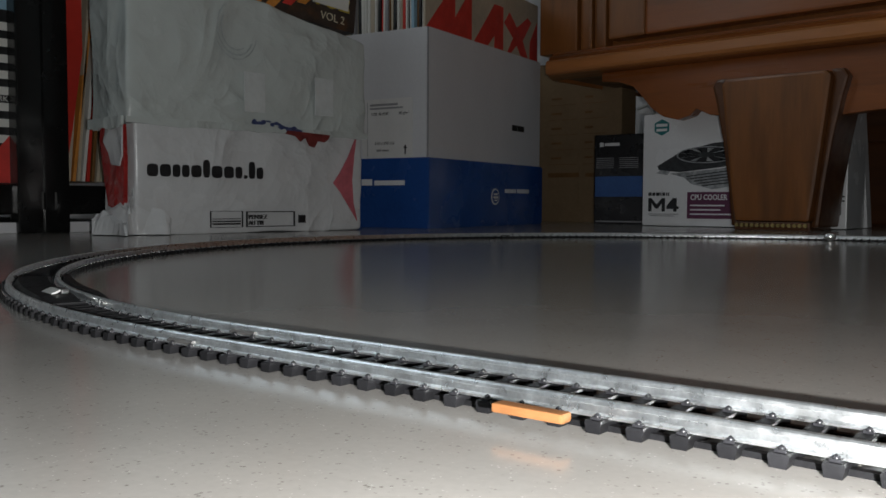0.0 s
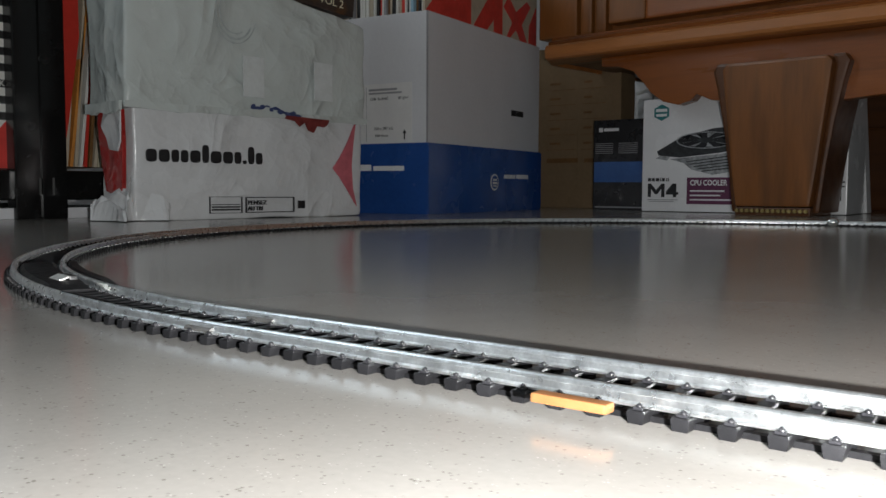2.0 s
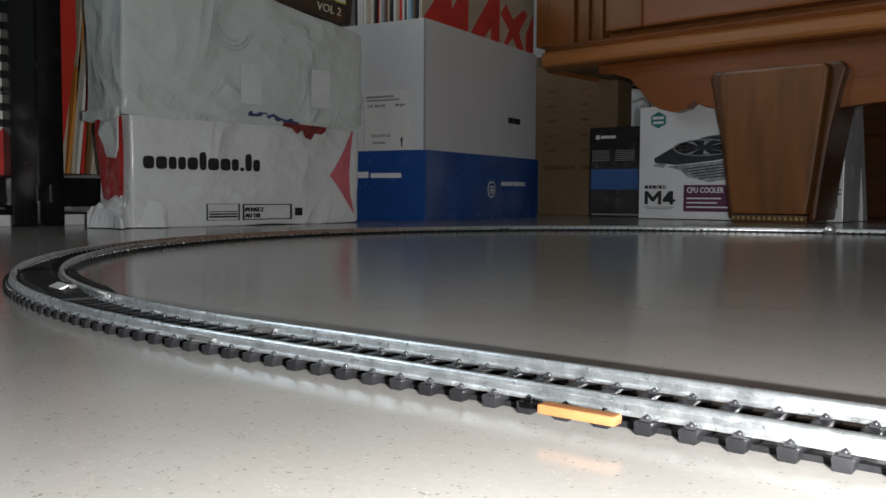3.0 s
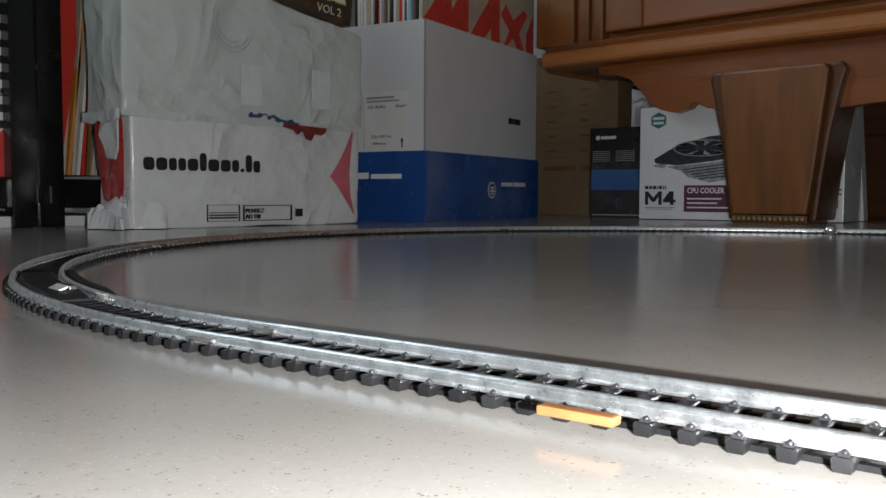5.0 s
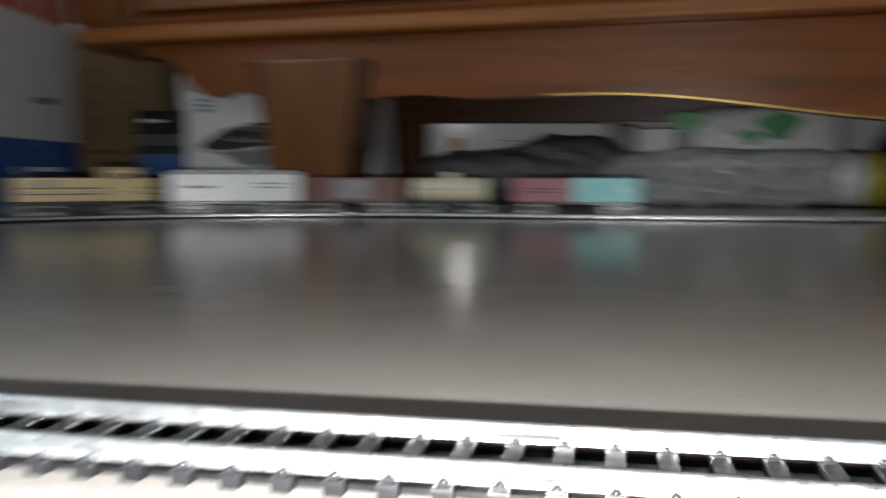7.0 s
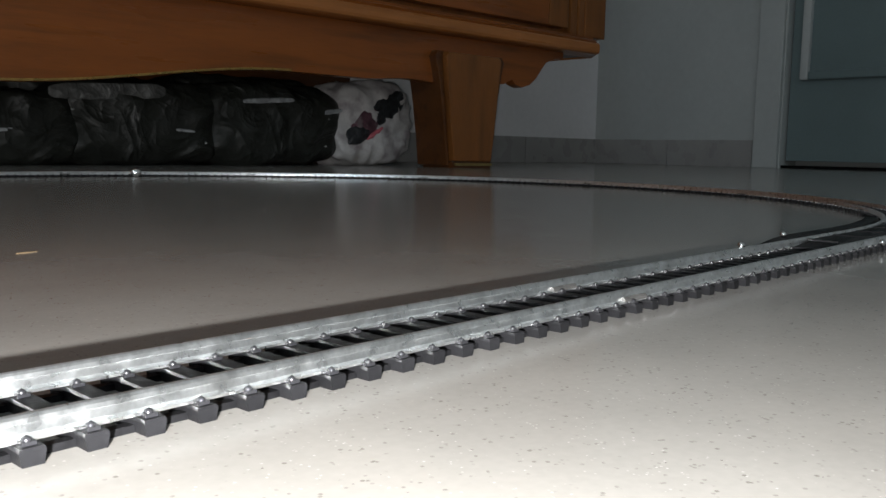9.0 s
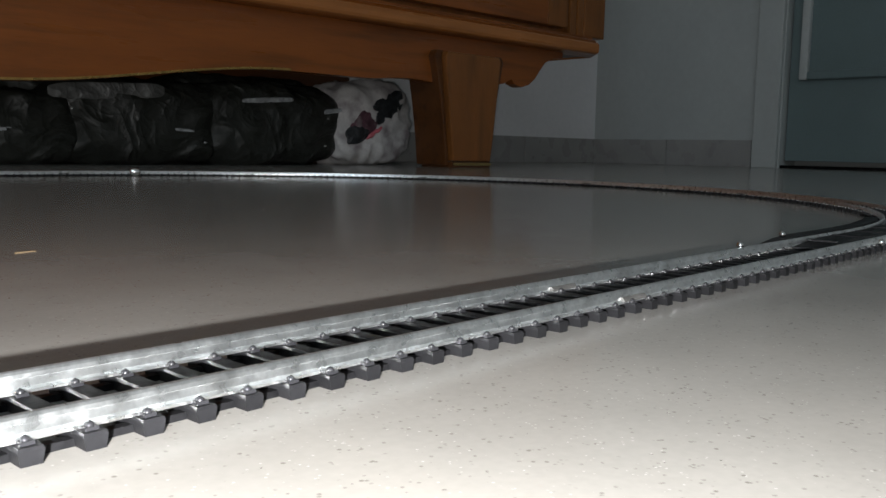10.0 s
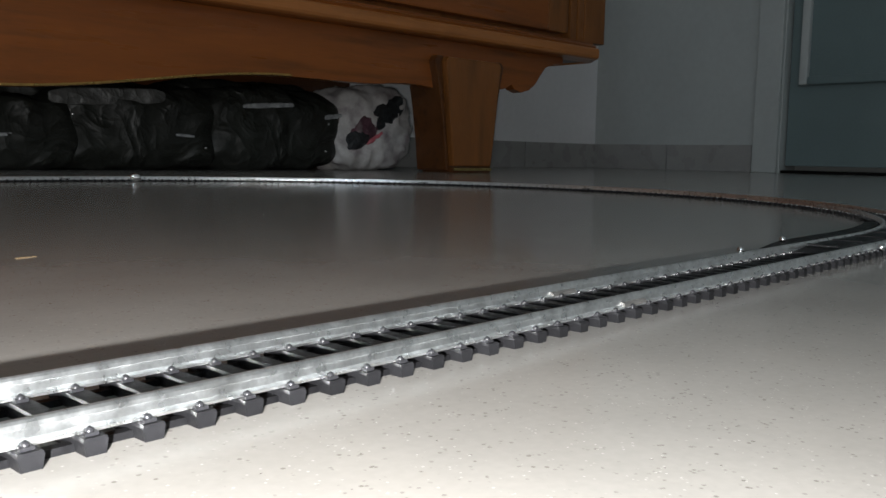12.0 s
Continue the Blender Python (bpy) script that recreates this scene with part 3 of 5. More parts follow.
def sideboard():
    s = thing("sideboard", "long varnished cherry-wood sideboard on broad tapered bracket legs", "sideboard")
    # carcass and its framed doors
    part("carcass", bm_box(SB0 + 0.02, SB1 - 0.02, FRONT + 0.018, 1.66, 0.262, 0.93, 0.003), "wood_up", s)
    part("top", bm_box(SB0 - 0.015, SB1 + 0.015, FRONT - 0.03, 1.67, 0.932, 0.965, 0.008), "wood", s, "rounded cherry-wood top")

    def moulding(prof):
        """A profile of (out, up) led along the back of one end, a canted corner, the front, and the other end."""
        line = [(SB0 + 0.006, 1.60, -0.1, 0), (SB0 + 0.006, FRONT + 0.032, -0.1, 0.1), (SB0 + 0.033, FRONT + 0.010, -0.05, 1), (SB0 + 0.070, FRONT + 0.010, 0, 1),
                (SB1 - 0.090, FRONT + 0.010, 0, 1), (SB1 - 0.055, FRONT + 0.010, 0.05, 1), (SB1 - 0.006, FRONT + 0.032, 0.1, 0.1), (SB1 - 0.006, 1.60, 0.1, 0)]
        bm = bmesh.new()
        rings = [[bm.verts.new((x + dx * o, y - dy * o, q)) for o, q in prof] for x, y, dx, dy in line]
        for a, b in zip(rings, rings[1:]):
            for i in range(len(prof)):
                j = (i + 1) % len(prof)
                bm.faces.new((a[i], b[i], b[j], a[j]))
        bm.faces.new(rings[0][::-1]), bm.faces.new(rings[-1])
        bmesh.ops.recalc_face_normals(bm, faces=bm.faces[:])
        return bm

    part("base_moulding", moulding([(-0.020, 0.236), (0.034, 0.236), (0.0385, 0.2385), (0.040, 0.243), (0.040, 0.2550), (0.037, 0.2585), (-0.020, 0.2585)]), "wood_light", s, "lighter rubbed moulding round the base")
    part("upper_bead", moulding([(-0.020, 0.2586), (0.031, 0.2586), (0.0325, 0.2620), (0.029, 0.2655), (0.024, 0.2672), (0.022, 0.2715), (-0.020, 0.2720)]), "wood", s, "rounded bead over the base moulding")
    for x0, x1 in ((SB0, SB0 + 0.072), (SB1 - 0.072, SB1)):
        post = part("corner_post", bm_box(x0, x1, FRONT - 0.004, FRONT + 0.030, 0.2725, 0.93, 0.004), "wood_up", s)
        for k in ((0, 1) if x0 < 0 else (-3.95, -4.95)):
            part("flute_strip", bm_box(x0 + 0.0775 + 0.025 * k, x0 + 0.0985 + 0.025 * k, FRONT - 0.003, FRONT + 0.026, 0.2725, 0.93, 0.005), "wood_up", post)
    n, x = 4, SB0 + 0.126
    w = (SB1 - SB0 - 0.252) / n
    for i in range(n):
        a, b = x + i * w + 0.003, x + (i + 1) * w - 0.003
        d = part("cabinet_door", bm_box(a + 0.064, b - 0.064, FRONT + 0.008, FRONT + 0.022, 0.345, 0.86, 0.002), "wood_up", s)
        for q in ((a, a + 0.062, 0.283, 0.92), (b - 0.062, b, 0.283, 0.92)):
            part("stile", bm_box(q[0], q[1], FRONT - 0.006, FRONT + 0.024, q[2], q[3], 0.004), "wood_up", d)
        for q in ((a + 0.0625, b - 0.0625, 0.283, 0.343), (a + 0.0625, b - 0.0625, 0.862, 0.92)):
            part("rail", bm_box(q[0], q[1], FRONT - 0.006, FRONT + 0.024, q[2], q[3], 0.004), "wood", d)
        part("panel_bead", bm_prism([(a + 0.064, 0.3445), (b - 0.064, 0.3445), (b - 0.064, 0.352), (a + 0.064, 0.352)], FRONT - 0.001, FRONT + 0.007, 0.002), "wood_light", d)
    # scalloped apron between and outside the legs, with a gilt line along its edge
    sc = [(0, 0.2355), (0, 0.222), (0.03, 0.219), (0.055, 0.210), (0.072, 0.192), (0.085, 0.176), (0.105, 0.162), (0.128, 0.156), (0.148, 0.161), (0.157, 0.170),
          (0.165, 0.166), (0.178, 0.160), (0.200, 0.157)]
    xl, xr = -0.5245, 1.2845
    xs = [xl + (xr - xl) * i / 60 for i in range(61)]
    part("apron", bm_prism([(-0.740 + p, q) for p, q in sc] + [(x, apron_line(x)) for x in xs] + [(1.500 - p, q) for p, q in sc[::-1]], FRONT + 0.004, FRONT + 0.026, 0.0015), "wood", s, "scalloped cherry-wood apron")
    gx = [g for g in xs if -0.16 < g < 0.86]
    part("gilt_line", bm_prism([(g, apron_line(g) + 0.0035) for g in gx] + [(g, apron_line(g) + 0.0005) for g in gx[::-1]], FRONT + 0.001, FRONT + 0.0045), "gold", s, "thin worn gilt line")
    # parts under and behind the sideboard have their shade in the wood colour
    part("back_rail", bm_box(SB0 + 0.108, SB1 - 0.333, 1.60, 1.62, 0.142, 0.2355, 0.002), "wood_shade", s, "back rail in the shaded wood colour")
    part("bottom_board", bm_box(SB0 + 0.03, SB1 - 0.03, FRONT + 0.028, 1.655, 0.2365, 0.2615), "wood_shade", s)
    # legs: broad and flared at the top, with a rolled edge at each side
    for cx in (-0.462, 1.212):
        prof = [(-0.049, 0.012), (0.049, 0.012), (0.056, 0.060), (0.063, 0.120), (0.069, 0.170), (0.072, 0.196), (0.066, 0.204), (-0.066, 0.204), (-0.072, 0.196),
                (-0.069, 0.170), (-0.063, 0.120), (-0.056, 0.060)]
        leg = part("leg", bm_prism([(cx + p, q) for p, q in prof], FRONT - 0.022, FRONT + 0.002, 0.004), "wood_up", s)
        for sg in (-1, 1):
            wing = [(sg * 0.049, 0.004), (sg * 0.058, 0.004), (sg * 0.064, 0.060), (sg * 0.073, 0.120), (sg * 0.083, 0.170), (sg * 0.090, 0.196), (sg * 0.084, 0.206), (sg * 0.068, 0.206),
                    (sg * 0.072, 0.196), (sg * 0.069, 0.170), (sg * 0.063, 0.120), (sg * 0.056, 0.060)]
            # the leg's sides are darkened by colour, as shaded faces
            part("leg_wing", bm_prism([(cx + p, q) for p, q in wing], FRONT - 0.012, FRONT + 0.066, 0.004), "wood_shade", leg)
        part("foot", bm_box(cx - 0.050, cx + 0.050, FRONT - 0.020, FRONT + 0.060, 0.0, 0.011, 0.002), "wood_shade", leg)
        for i in range(14):
            part("brass_bead", bm_cyl(0.0026, 0.004, pose(cx - 0.0455 + i * 0.007, FRONT - 0.0225, 0.0065, 90, 0, 0), 8), "brass", leg)
        part("back_leg", bm_box(cx - 0.03, cx + 0.03, 1.585, 1.64, 0.0, 0.141, 0.004), "wood_shade", s)
    return s


sideboard()


# ---- the railway ----
# the loop runs like a belt round two circles: left and right
LC, LR = Vector((-0.208, 0.479)), 0.379
RC, RR = Vector((0.380, 0.504)), 0.364
_u = (RC - LC).normalized()
_k = (LR - RR) / (RC - LC).length
_w = math.sqrt(1 - _k * _k)
FAR_N = _u * _k + Vector((-_u.y, _u.x)) * _w
NEAR_N = _u * _k - Vector((-_u.y, _u.x)) * _w
FAR_ANGLE, NEAR_ANGLE = math.atan2(FAR_N.y, FAR_N.x), math.atan2(NEAR_N.y, NEAR_N.x) % (2 * math.pi)
STRAIGHT = (RC - LC).length * _w
LEFT_ARC, RIGHT_ARC = LR * (NEAR_ANGLE - FAR_ANGLE), RR * (2 * math.pi - NEAR_ANGLE + FAR_ANGLE)
LOOP = 2 * STRAIGHT + LEFT_ARC + RIGHT_ARC
GAUGE, SPACING = 0.0175, 0.0068


def on_loop(s):
    """Place and heading on the loop's centre line, s metres from the far straight's end, the way the train runs."""
    s %= LOOP
    if s < STRAIGHT:
        p = RC + FAR_N * RR + (LC + FAR_N * LR - RC - FAR_N * RR) * (s / STRAIGHT)
        return p.x, p.y, FAR_ANGLE + math.pi / 2
    s -= STRAIGHT
    if s < LEFT_ARC:
        a = FAR_ANGLE + s / LR
        return LC.x + LR * math.cos(a), LC.y + LR * math.sin(a), a + math.pi / 2
    s -= LEFT_ARC
    if s < STRAIGHT:
        p = LC + NEAR_N * LR + (RC + NEAR_N * RR - LC - NEAR_N * LR) * (s / STRAIGHT)
        return p.x, p.y, NEAR_ANGLE + math.pi / 2
    s -= STRAIGHT
    a = NEAR_ANGLE + s / RR
    return RC.x + RR * math.cos(a), RC.y + RR * math.sin(a), a + math.pi / 2


def sweep(path, prof, closed=False):
    """A profile of (across, up) drawn along a list of (x, y, heading)."""
    bm = bmesh.new()
    rings = [[bm.verts.new((x - math.sin(h) * p, y + math.cos(h) * p, q)) for p, q in prof] for x, y, h in path]
    for a, b in zip(rings, rings[1:]):
        for i in range(len(prof)):
            j = (i + 1) % len(prof)
            bm.faces.new((a[i], b[i], b[j], a[j]))
    bm.faces.new(rings[0][::-1]), bm.faces.new(rings[-1])
    bmesh.ops.recalc_face_normals(bm, faces=bm.faces[:])
    return bm


def sleeper_mesh():
    """A moulded sleeper, with a clip and a round spike head on both sides of each rail."""
    bm = bmesh.new()
    hx, hy, z = 0.0014, 0.0120, 0.0019
    vs = [bm.verts.new((sx * hx * k, sy * hy * k2, zz)) for zz, k, k2 in ((0.0, 0.80, 1.0), (z * 0.8, 1.0, 0.995), (z, 0.90, 0.985)) for sx, sy in ((-1, -1), (1, -1), (1, 1), (-1, 1))]
    for k in (0, 4):
        for i in range(4):
            j = (i + 1) % 4
            bm.faces.new((vs[k + i], vs[k + j], vs[k + 4 + j], vs[k + 4 + i]))
    bm.faces.new(vs[3::-1]), bm.faces.new(vs[8:])
    flat = len(bm.faces)
    for y in (-GAUGE / 2, GAUGE / 2):
        for d in (-1, 1):
            bm_box(-0.00075, 0.00075, y + d * 0.0017 - 0.0007, y + d * 0.0017 + 0.0007, z - 0.0002, z + 0.0004, bm=bm)
            bmesh.ops.create_icosphere(bm, subdivisions=1, radius=0.00060, matrix=Matrix.Translation((0, y + d * 0.0017, z + 0.0004)))
    me = bpy.data.meshes.new("sleeper")
    bm.faces.ensure_lookup_table()
    for f in bm.faces[flat:]:
        f.material_index = 1
    for f in bm.faces[flat:]:
        f.smooth = len(f.verts) == 3
    bm.to_mesh(me)
    bm.free()
    me.materials.append(M["sleeper"])
    me.materials.append(M["spike"])
    return me


SLEEPER = sleeper_mesh()
RAIL_SIDE = [(0.0013, 0.0020), (0.0013, 0.00235), (0.00055, 0.00265), (0.00030, 0.0036), (0.00085, 0.00380), (0.00070, 0.0043), (0.00045, 0.0046), (0.00015, 0.0047)]
RAIL = RAIL_SIDE + [(-p, q) for p, q in RAIL_SIDE[::-1]]


def track_section(name, label, s0, s1):
    t = thing(name, label, "model track", group="sections of the track loop")
    n = 3 if "straight" in name else 14
    for side in (-1, 1):
        o = side * GAUGE / 2
        path = []
        for i in range(n + 1):
            x, y, h = on_loop(s0 + (s1 - s0 - 0.00004) * i / n)
            path.append((x - math.sin(h) * o, y + math.cos(h) * o, h))
        part("rail", sweep(path, RAIL), "rail", t, "bright nickel-silver rail")
        part("tie_strip", sweep(path, [(-0.0007, 0.0), (0.0007, 0.0), (0.0007, 0.0009), (-0.0007, 0.0009)]), "sleeper", t)
        x, y, h = on_loop(s1 - 0.001)
        j = sweep([(x - math.sin(h) * o - math.cos(h) * k, y + math.cos(h) * o - math.sin(h) * k, h) for k in (0.005, -0.004)],
                  [(-0.0014, 0.0023), (0.0014, 0.0023), (0.0014, 0.0028), (0.0009, 0.0032), (-0.0009, 0.0032), (-0.0014, 0.0028)])
        part("rail_joiner", j, "joiner", t, "dull steel rail joiner")
    m = max(1, round((s1 - s0) / SPACING))
    for i in range(m):
        x, y, h = on_loop(s0 + (s1 - s0) * (i + 0.5) / m)
        shared("sleeper", SLEEPER, t, pose(x, y, 0, 0, 0, math.degrees(h)))
    return t


s = 0.0
for kind, count, total in (("straight", 3, STRAIGHT), ("curved", 6, LEFT_ARC), ("straight", 3, STRAIGHT), ("curved", 6, RIGHT_ARC)):
    for i in range(count):
        track_section(kind + "_track", kind + " model railway section with black sleepers and bright rails", s, s + total / count)
        s += total / count


def contact_clip():
    c = thing("contact_clip", "bright metal contact clip lying between the rails", "track clip", pose(-0.2935, 0.1085, 0.0036, 0, 0, -8))
    part("plate", bm_prism([(-0.0028, -0.001), (0.0028, 0.0016), (0.0028, 0.0022), (-0.0028, -0.0002)], -0.0055, 0.0055, 0, axis="x"), "clip_metal", c, "bright sloping metal plate")
    part("cap", bm_box(-0.0055, 0.0055, 0.0030, 0.0055, 0, 0.0022, 0.0006), "frame_black", c)


def plug(x, y, yaw):
    c = thing("rail_plug", "small black plug clipped beside the rail", "track clip", pose(x, y, 0, 0, 0, yaw))
    part("body", bm_box(-0.009, 0.009, -0.0014, 0.0014, 0, 0.0029, 0.0008), "sleeper", c)


def orange_tag():
    c = thing("orange_label", "small orange paper label on the sleepers beside the rail", "label", pose(-0.0835, 0.0895, 0.0026, 0, 0, 4))
    part("strip", bm_box(-0.0062, 0.0062, -0.0014, 0.0014, 0, 0.0015, 0.0005), "orange", c)


def rerailer(label, s0, s1, wide, ribs, pins):
    """A black plate between the rails with a ramp along the inner rail; its ends slope down."""
    c = thing("rerailer", label, "model track")

    def run(lo, hi, top, taper):
        n = 16
        bm = bmesh.new()
        rings = []
        for i in range(n + 1):
            x, y, h = on_loop(s0 + (s1 - s0) * i / n)
            z = top - taper * max(0.0, 1 - min(i, n - i) / 1.5)
            w = (hi - lo) * 0.12
            rings.append([bm.verts.new((x - math.sin(h) * p, y + math.cos(h) * p, q)) for p, q in ((lo, 0.0022 if lo < 0 else 0.0), (hi, 0.0022 if lo < 0 else 0.0), (hi - w, z), (lo + w, z))])
        for a, b in zip(rings, rings[1:]):
            for i in range(4):
                bm.faces.new((a[i], b[i], b[(i + 1) % 4], a[(i + 1) % 4]))
        bm.faces.new(rings[0][::-1]), bm.faces.new(rings[-1])
        bmesh.ops.recalc_face_normals(bm, faces=bm.faces[:])
        return bm

    part("centre_plate", run(-0.0068, 0.0068, 0.0045, 0.0018), "sleeper", c)
    part("inner_ramp", run(GAUGE / 2 + 0.0019, GAUGE / 2 + wide, 0.0046, 0.0016), "sleeper", c)
    for i in range(ribs):
        x, y, h = on_loop(s0 + (s1 - s0) * (0.06 + 0.147 * i))
        part("rib", bm_box(-0.0010, 0.0010, -0.0050, 0.0050, 0.0042, 0.0048, 0.0001), "sleeper", c).matrix_basis = pose(x, y, 0, 0, 0, math.degrees(h))
    for at, across, z in pins:
        x, y, h = on_loop(at)
        bm = bmesh.new()
        bmesh.ops.create_uvsphere(bm, u_segments=12, v_segments=8, radius=0.0012, matrix=Matrix.Translation((x - math.sin(h) * across, y + math.cos(h) * across, z)))
        part("pin", bm, "chrome", c, "bright metal pin", True)
    return c


LEFT_END, RIGHT_START = STRAIGHT + LEFT_ARC, 2 * STRAIGHT + LEFT_ARC
rerailer("black plastic ramp plate between the rails of a curve", LEFT_END - 0.195, LEFT_END - 0.094, 0.0055, 0, [])
rerailer("black plastic ramp plate with bright pins between the rails", RIGHT_START - 0.066, RIGHT_START + 0.110, 0.0090, 7,
         [(RIGHT_START - 0.100, GAUGE / 2 + 0.0006, 0.0052), (RIGHT_START - 0.052, GAUGE / 2 + 0.0060, 0.0052), (RIGHT_START - 0.030, -GAUGE / 2 - 0.0028, 0.0032), (RIGHT_START - 0.012, -GAUGE / 2 - 0.0028, 0.0032)])


def glint_stud(at, turn):
    """A rounded bright stud, added on the far rail's inner side to make a glint."""
    x, y, h = on_loop(at)
    c = thing("glint_stud", "rounded bright stud added to make a glint on the far rail", "track clip", pose(x, y, 0, 0, 0, math.degrees(h)))
    bm = bmesh.new()
    bmesh.ops.create_uvsphere(bm, u_segments=32, v_segments=20, radius=0.0034, matrix=pose(0, GAUGE / 2 + 0.0028, 0.0040, 0, 0, turn) @ Matrix.Diagonal((1.6, 0.7, 1.1, 1)))
    part("cap", bm, "chrome", c, "", True)
    part("foot", bm_box(-0.002, 0.002, GAUGE / 2 + 0.0018, GAUGE / 2 + 0.0036, 0.0, 0.0010, 0.0003), "joiner", c)


glint_stud(-0.070, -12.4), glint_stud(STRAIGHT + 0.078, 6.2)
contact_clip()
plug(-0.209, 0.1130, 0)
orange_tag()


# ---- the train ----
def wheelset(parent, x):
    w = part("wheelset", bm_cyl(0.0006, 0.019, pose(x, 0, 0.0100, 90, 0, 0), 8), "wheel", parent)
    for side in (-1, 1):
        part("wheel", bm_cyl(0.0053, 0.0022, pose(x, side * GAUGE / 2, 0.0100, 90, 0, 0), 20, bevel=0.0005), "wheel", w)


def bogie(v, x, base=0.022):
    b = part("bogie", bm_box(x - base * 0.75, x + base * 0.75, -0.0035, 0.0035, 0.0125, 0.0150, 0.0006), "frame_black", v)
    for y in (-0.0118, 0.0118):
        part("side_frame", bm_prism([(x - base * 0.8, 0.0095), (x - base * 0.6, 0.0075), (x - base * 0.2, 0.0095), (x + base * 0.2, 0.0095), (x + base * 0.6, 0.0075),
                                     (x + base * 0.8, 0.0095), (x + base * 0.8, 0.0128), (x - base * 0.8, 0.0128)], y - 0.0012, y + 0.0012, 0.0004), "frame_black", b)
    for d in (-base / 2, base / 2):
        wheelset(b, x + d)


def coupler(v, x):
    part("coupler", bm_box(min(x, x * 1.09), max(x, x * 1.09), -0.002, 0.002, 0.0105, 0.0140, 0.0005), "frame_black", v)


def locomotive():
    v = thing("locomotive", "tan model diesel switcher with a raised cab and dark side lines", "model locomotive")
    part("running_board", bm_box(-0.062, 0.070, -0.0155, 0.0155, 0.0150, 0.0180, 0.0005), "frame_black", v)
    part("hood", bm_box(-0.014, 0.066, -0.0115, 0.0115, 0.0182, 0.0400, 0.0015), "loco", v)
    part("rear_hood", bm_box(-0.059, -0.0425, -0.0115, 0.0115, 0.0182, 0.0400, 0.0015), "loco", v)
    cab = part("cab", bm_box(-0.042, -0.0145, -0.0150, 0.0150, 0.0182, 0.0480, 0.0008), "loco", v)
    part("cab_roof", bm_prism([(-0.0165, 0.0482), (0.0165, 0.0482), (0.012, 0.0502), (-0.012, 0.0502)], -0.044, -0.0125, 0.0004, axis="x"), "loco", cab)
    for side in (-1, 1):
        for x0, x1 in ((-0.037, -0.0295), (-0.0265, -0.019)):
            part("cab_window", bm_box(x0, x1, min(side * 0.0149, side * 0.0153), max(side * 0.0149, side * 0.0153), 0.0390, 0.0445), "frame_black", cab)
        for z in (0.0245, 0.0300):
            part("side_line", bm_box(-0.012, 0.062, min(side * 0.0114, side * 0.0119), max(side * 0.0114, side * 0.0119), z, z + 0.0010), "frame_black", v)
            part("side_line", bm_box(-0.057, -0.0445, min(side * 0.0114, side * 0.0119), max(side * 0.0114, side * 0.0119), z, z + 0.0010), "frame_black", v)
        part("side_grille", bm_box(0.034, 0.046, min(side * 0.0114, side * 0.0120), max(side * 0.0114, side * 0.0120), 0.0315, 0.0380), "wagon_grey", v)
        part("handrail", bm_box(-0.060, 0.066, side * 0.0150 - 0.0003, side * 0.0150 + 0.0003, 0.0268, 0.0274), "wheel", v)
        part("step", bm_box(0.064, 0.070, side * 0.0140 - 0.0010, side * 0.0140 + 0.0010, 0.0090, 0.0152, 0.0003), "frame_black", v)
    part("fuel_tank", bm_box(-0.016, 0.016, -0.0110, 0.0110, 0.0085, 0.0148, 0.0010), "frame_black", v)
    part("exhaust", bm_box(0.020, 0.026, -0.002, 0.002, 0.0400, 0.0422, 0.0004), "frame_black", v)
    bogie(v, 0.044), bogie(v, -0.040)
    coupler(v, 0.068), coupler(v, -0.0615)
    return v


def reefer():
    v = thing("refrigerator_wagon", "white model boxcar with roof hatches", "model wagon")
    part("body", bm_box(-0.063, 0.063, -0.0155, 0.0155, 0.0170, 0.0440, 0.0008), "wagon_white", v)
    part("roof", bm_prism([(-0.0165, 0.0440), (0.0165, 0.0440), (0.009, 0.0462), (-0.009, 0.0462)], -0.064, 0.064, 0.0004, axis="x"), "wagon_white", v)
    for x in (-0.052, -0.030, -0.010, 0.010, 0.030, 0.052):
        part("roof_hatch", bm_box(x - 0.0035, x + 0.0035, -0.005, 0.005, 0.0460, 0.0482, 0.0005), "wagon_white", v)
    for side in (-1, 1):
        part("sliding_door", bm_box(-0.012, 0.012, min(side * 0.0155, side * 0.0163), max(side * 0.0155, side * 0.0163), 0.0185, 0.0425, 0.0003), "wagon_white", v)
        for x in [-0.058 + 0.0074 * i for i in range(17) if abs(-0.058 + 0.0074 * i) > 0.014]:
            part("rib", bm_box(x - 0.0005, x + 0.0005, min(side * 0.0154, side * 0.0160), max(side * 0.0154, side * 0.0160), 0.0180, 0.0430), "wagon_white", v)
        for row in ((-0.05, -0.02, 0.030, 0.0325), (0.02, 0.05, 0.034, 0.0355), (0.02, 0.046, 0.030, 0.0315)):
            bars("lettering", "print_grey", v, pose(0, side * 0.0162, 0, 90, 0, 0 if side < 0 else 180), [row], 0.0002)
    part("underframe", bm_box(-0.060, 0.060, -0.0120, 0.0120, 0.0145, 0.0169, 0.0004), "frame_black", v)
    bogie(v, 0.043, 0.020), bogie(v, -0.043, 0.020)
    coupler(v, 0.061), coupler(v, -0.061)
    return v


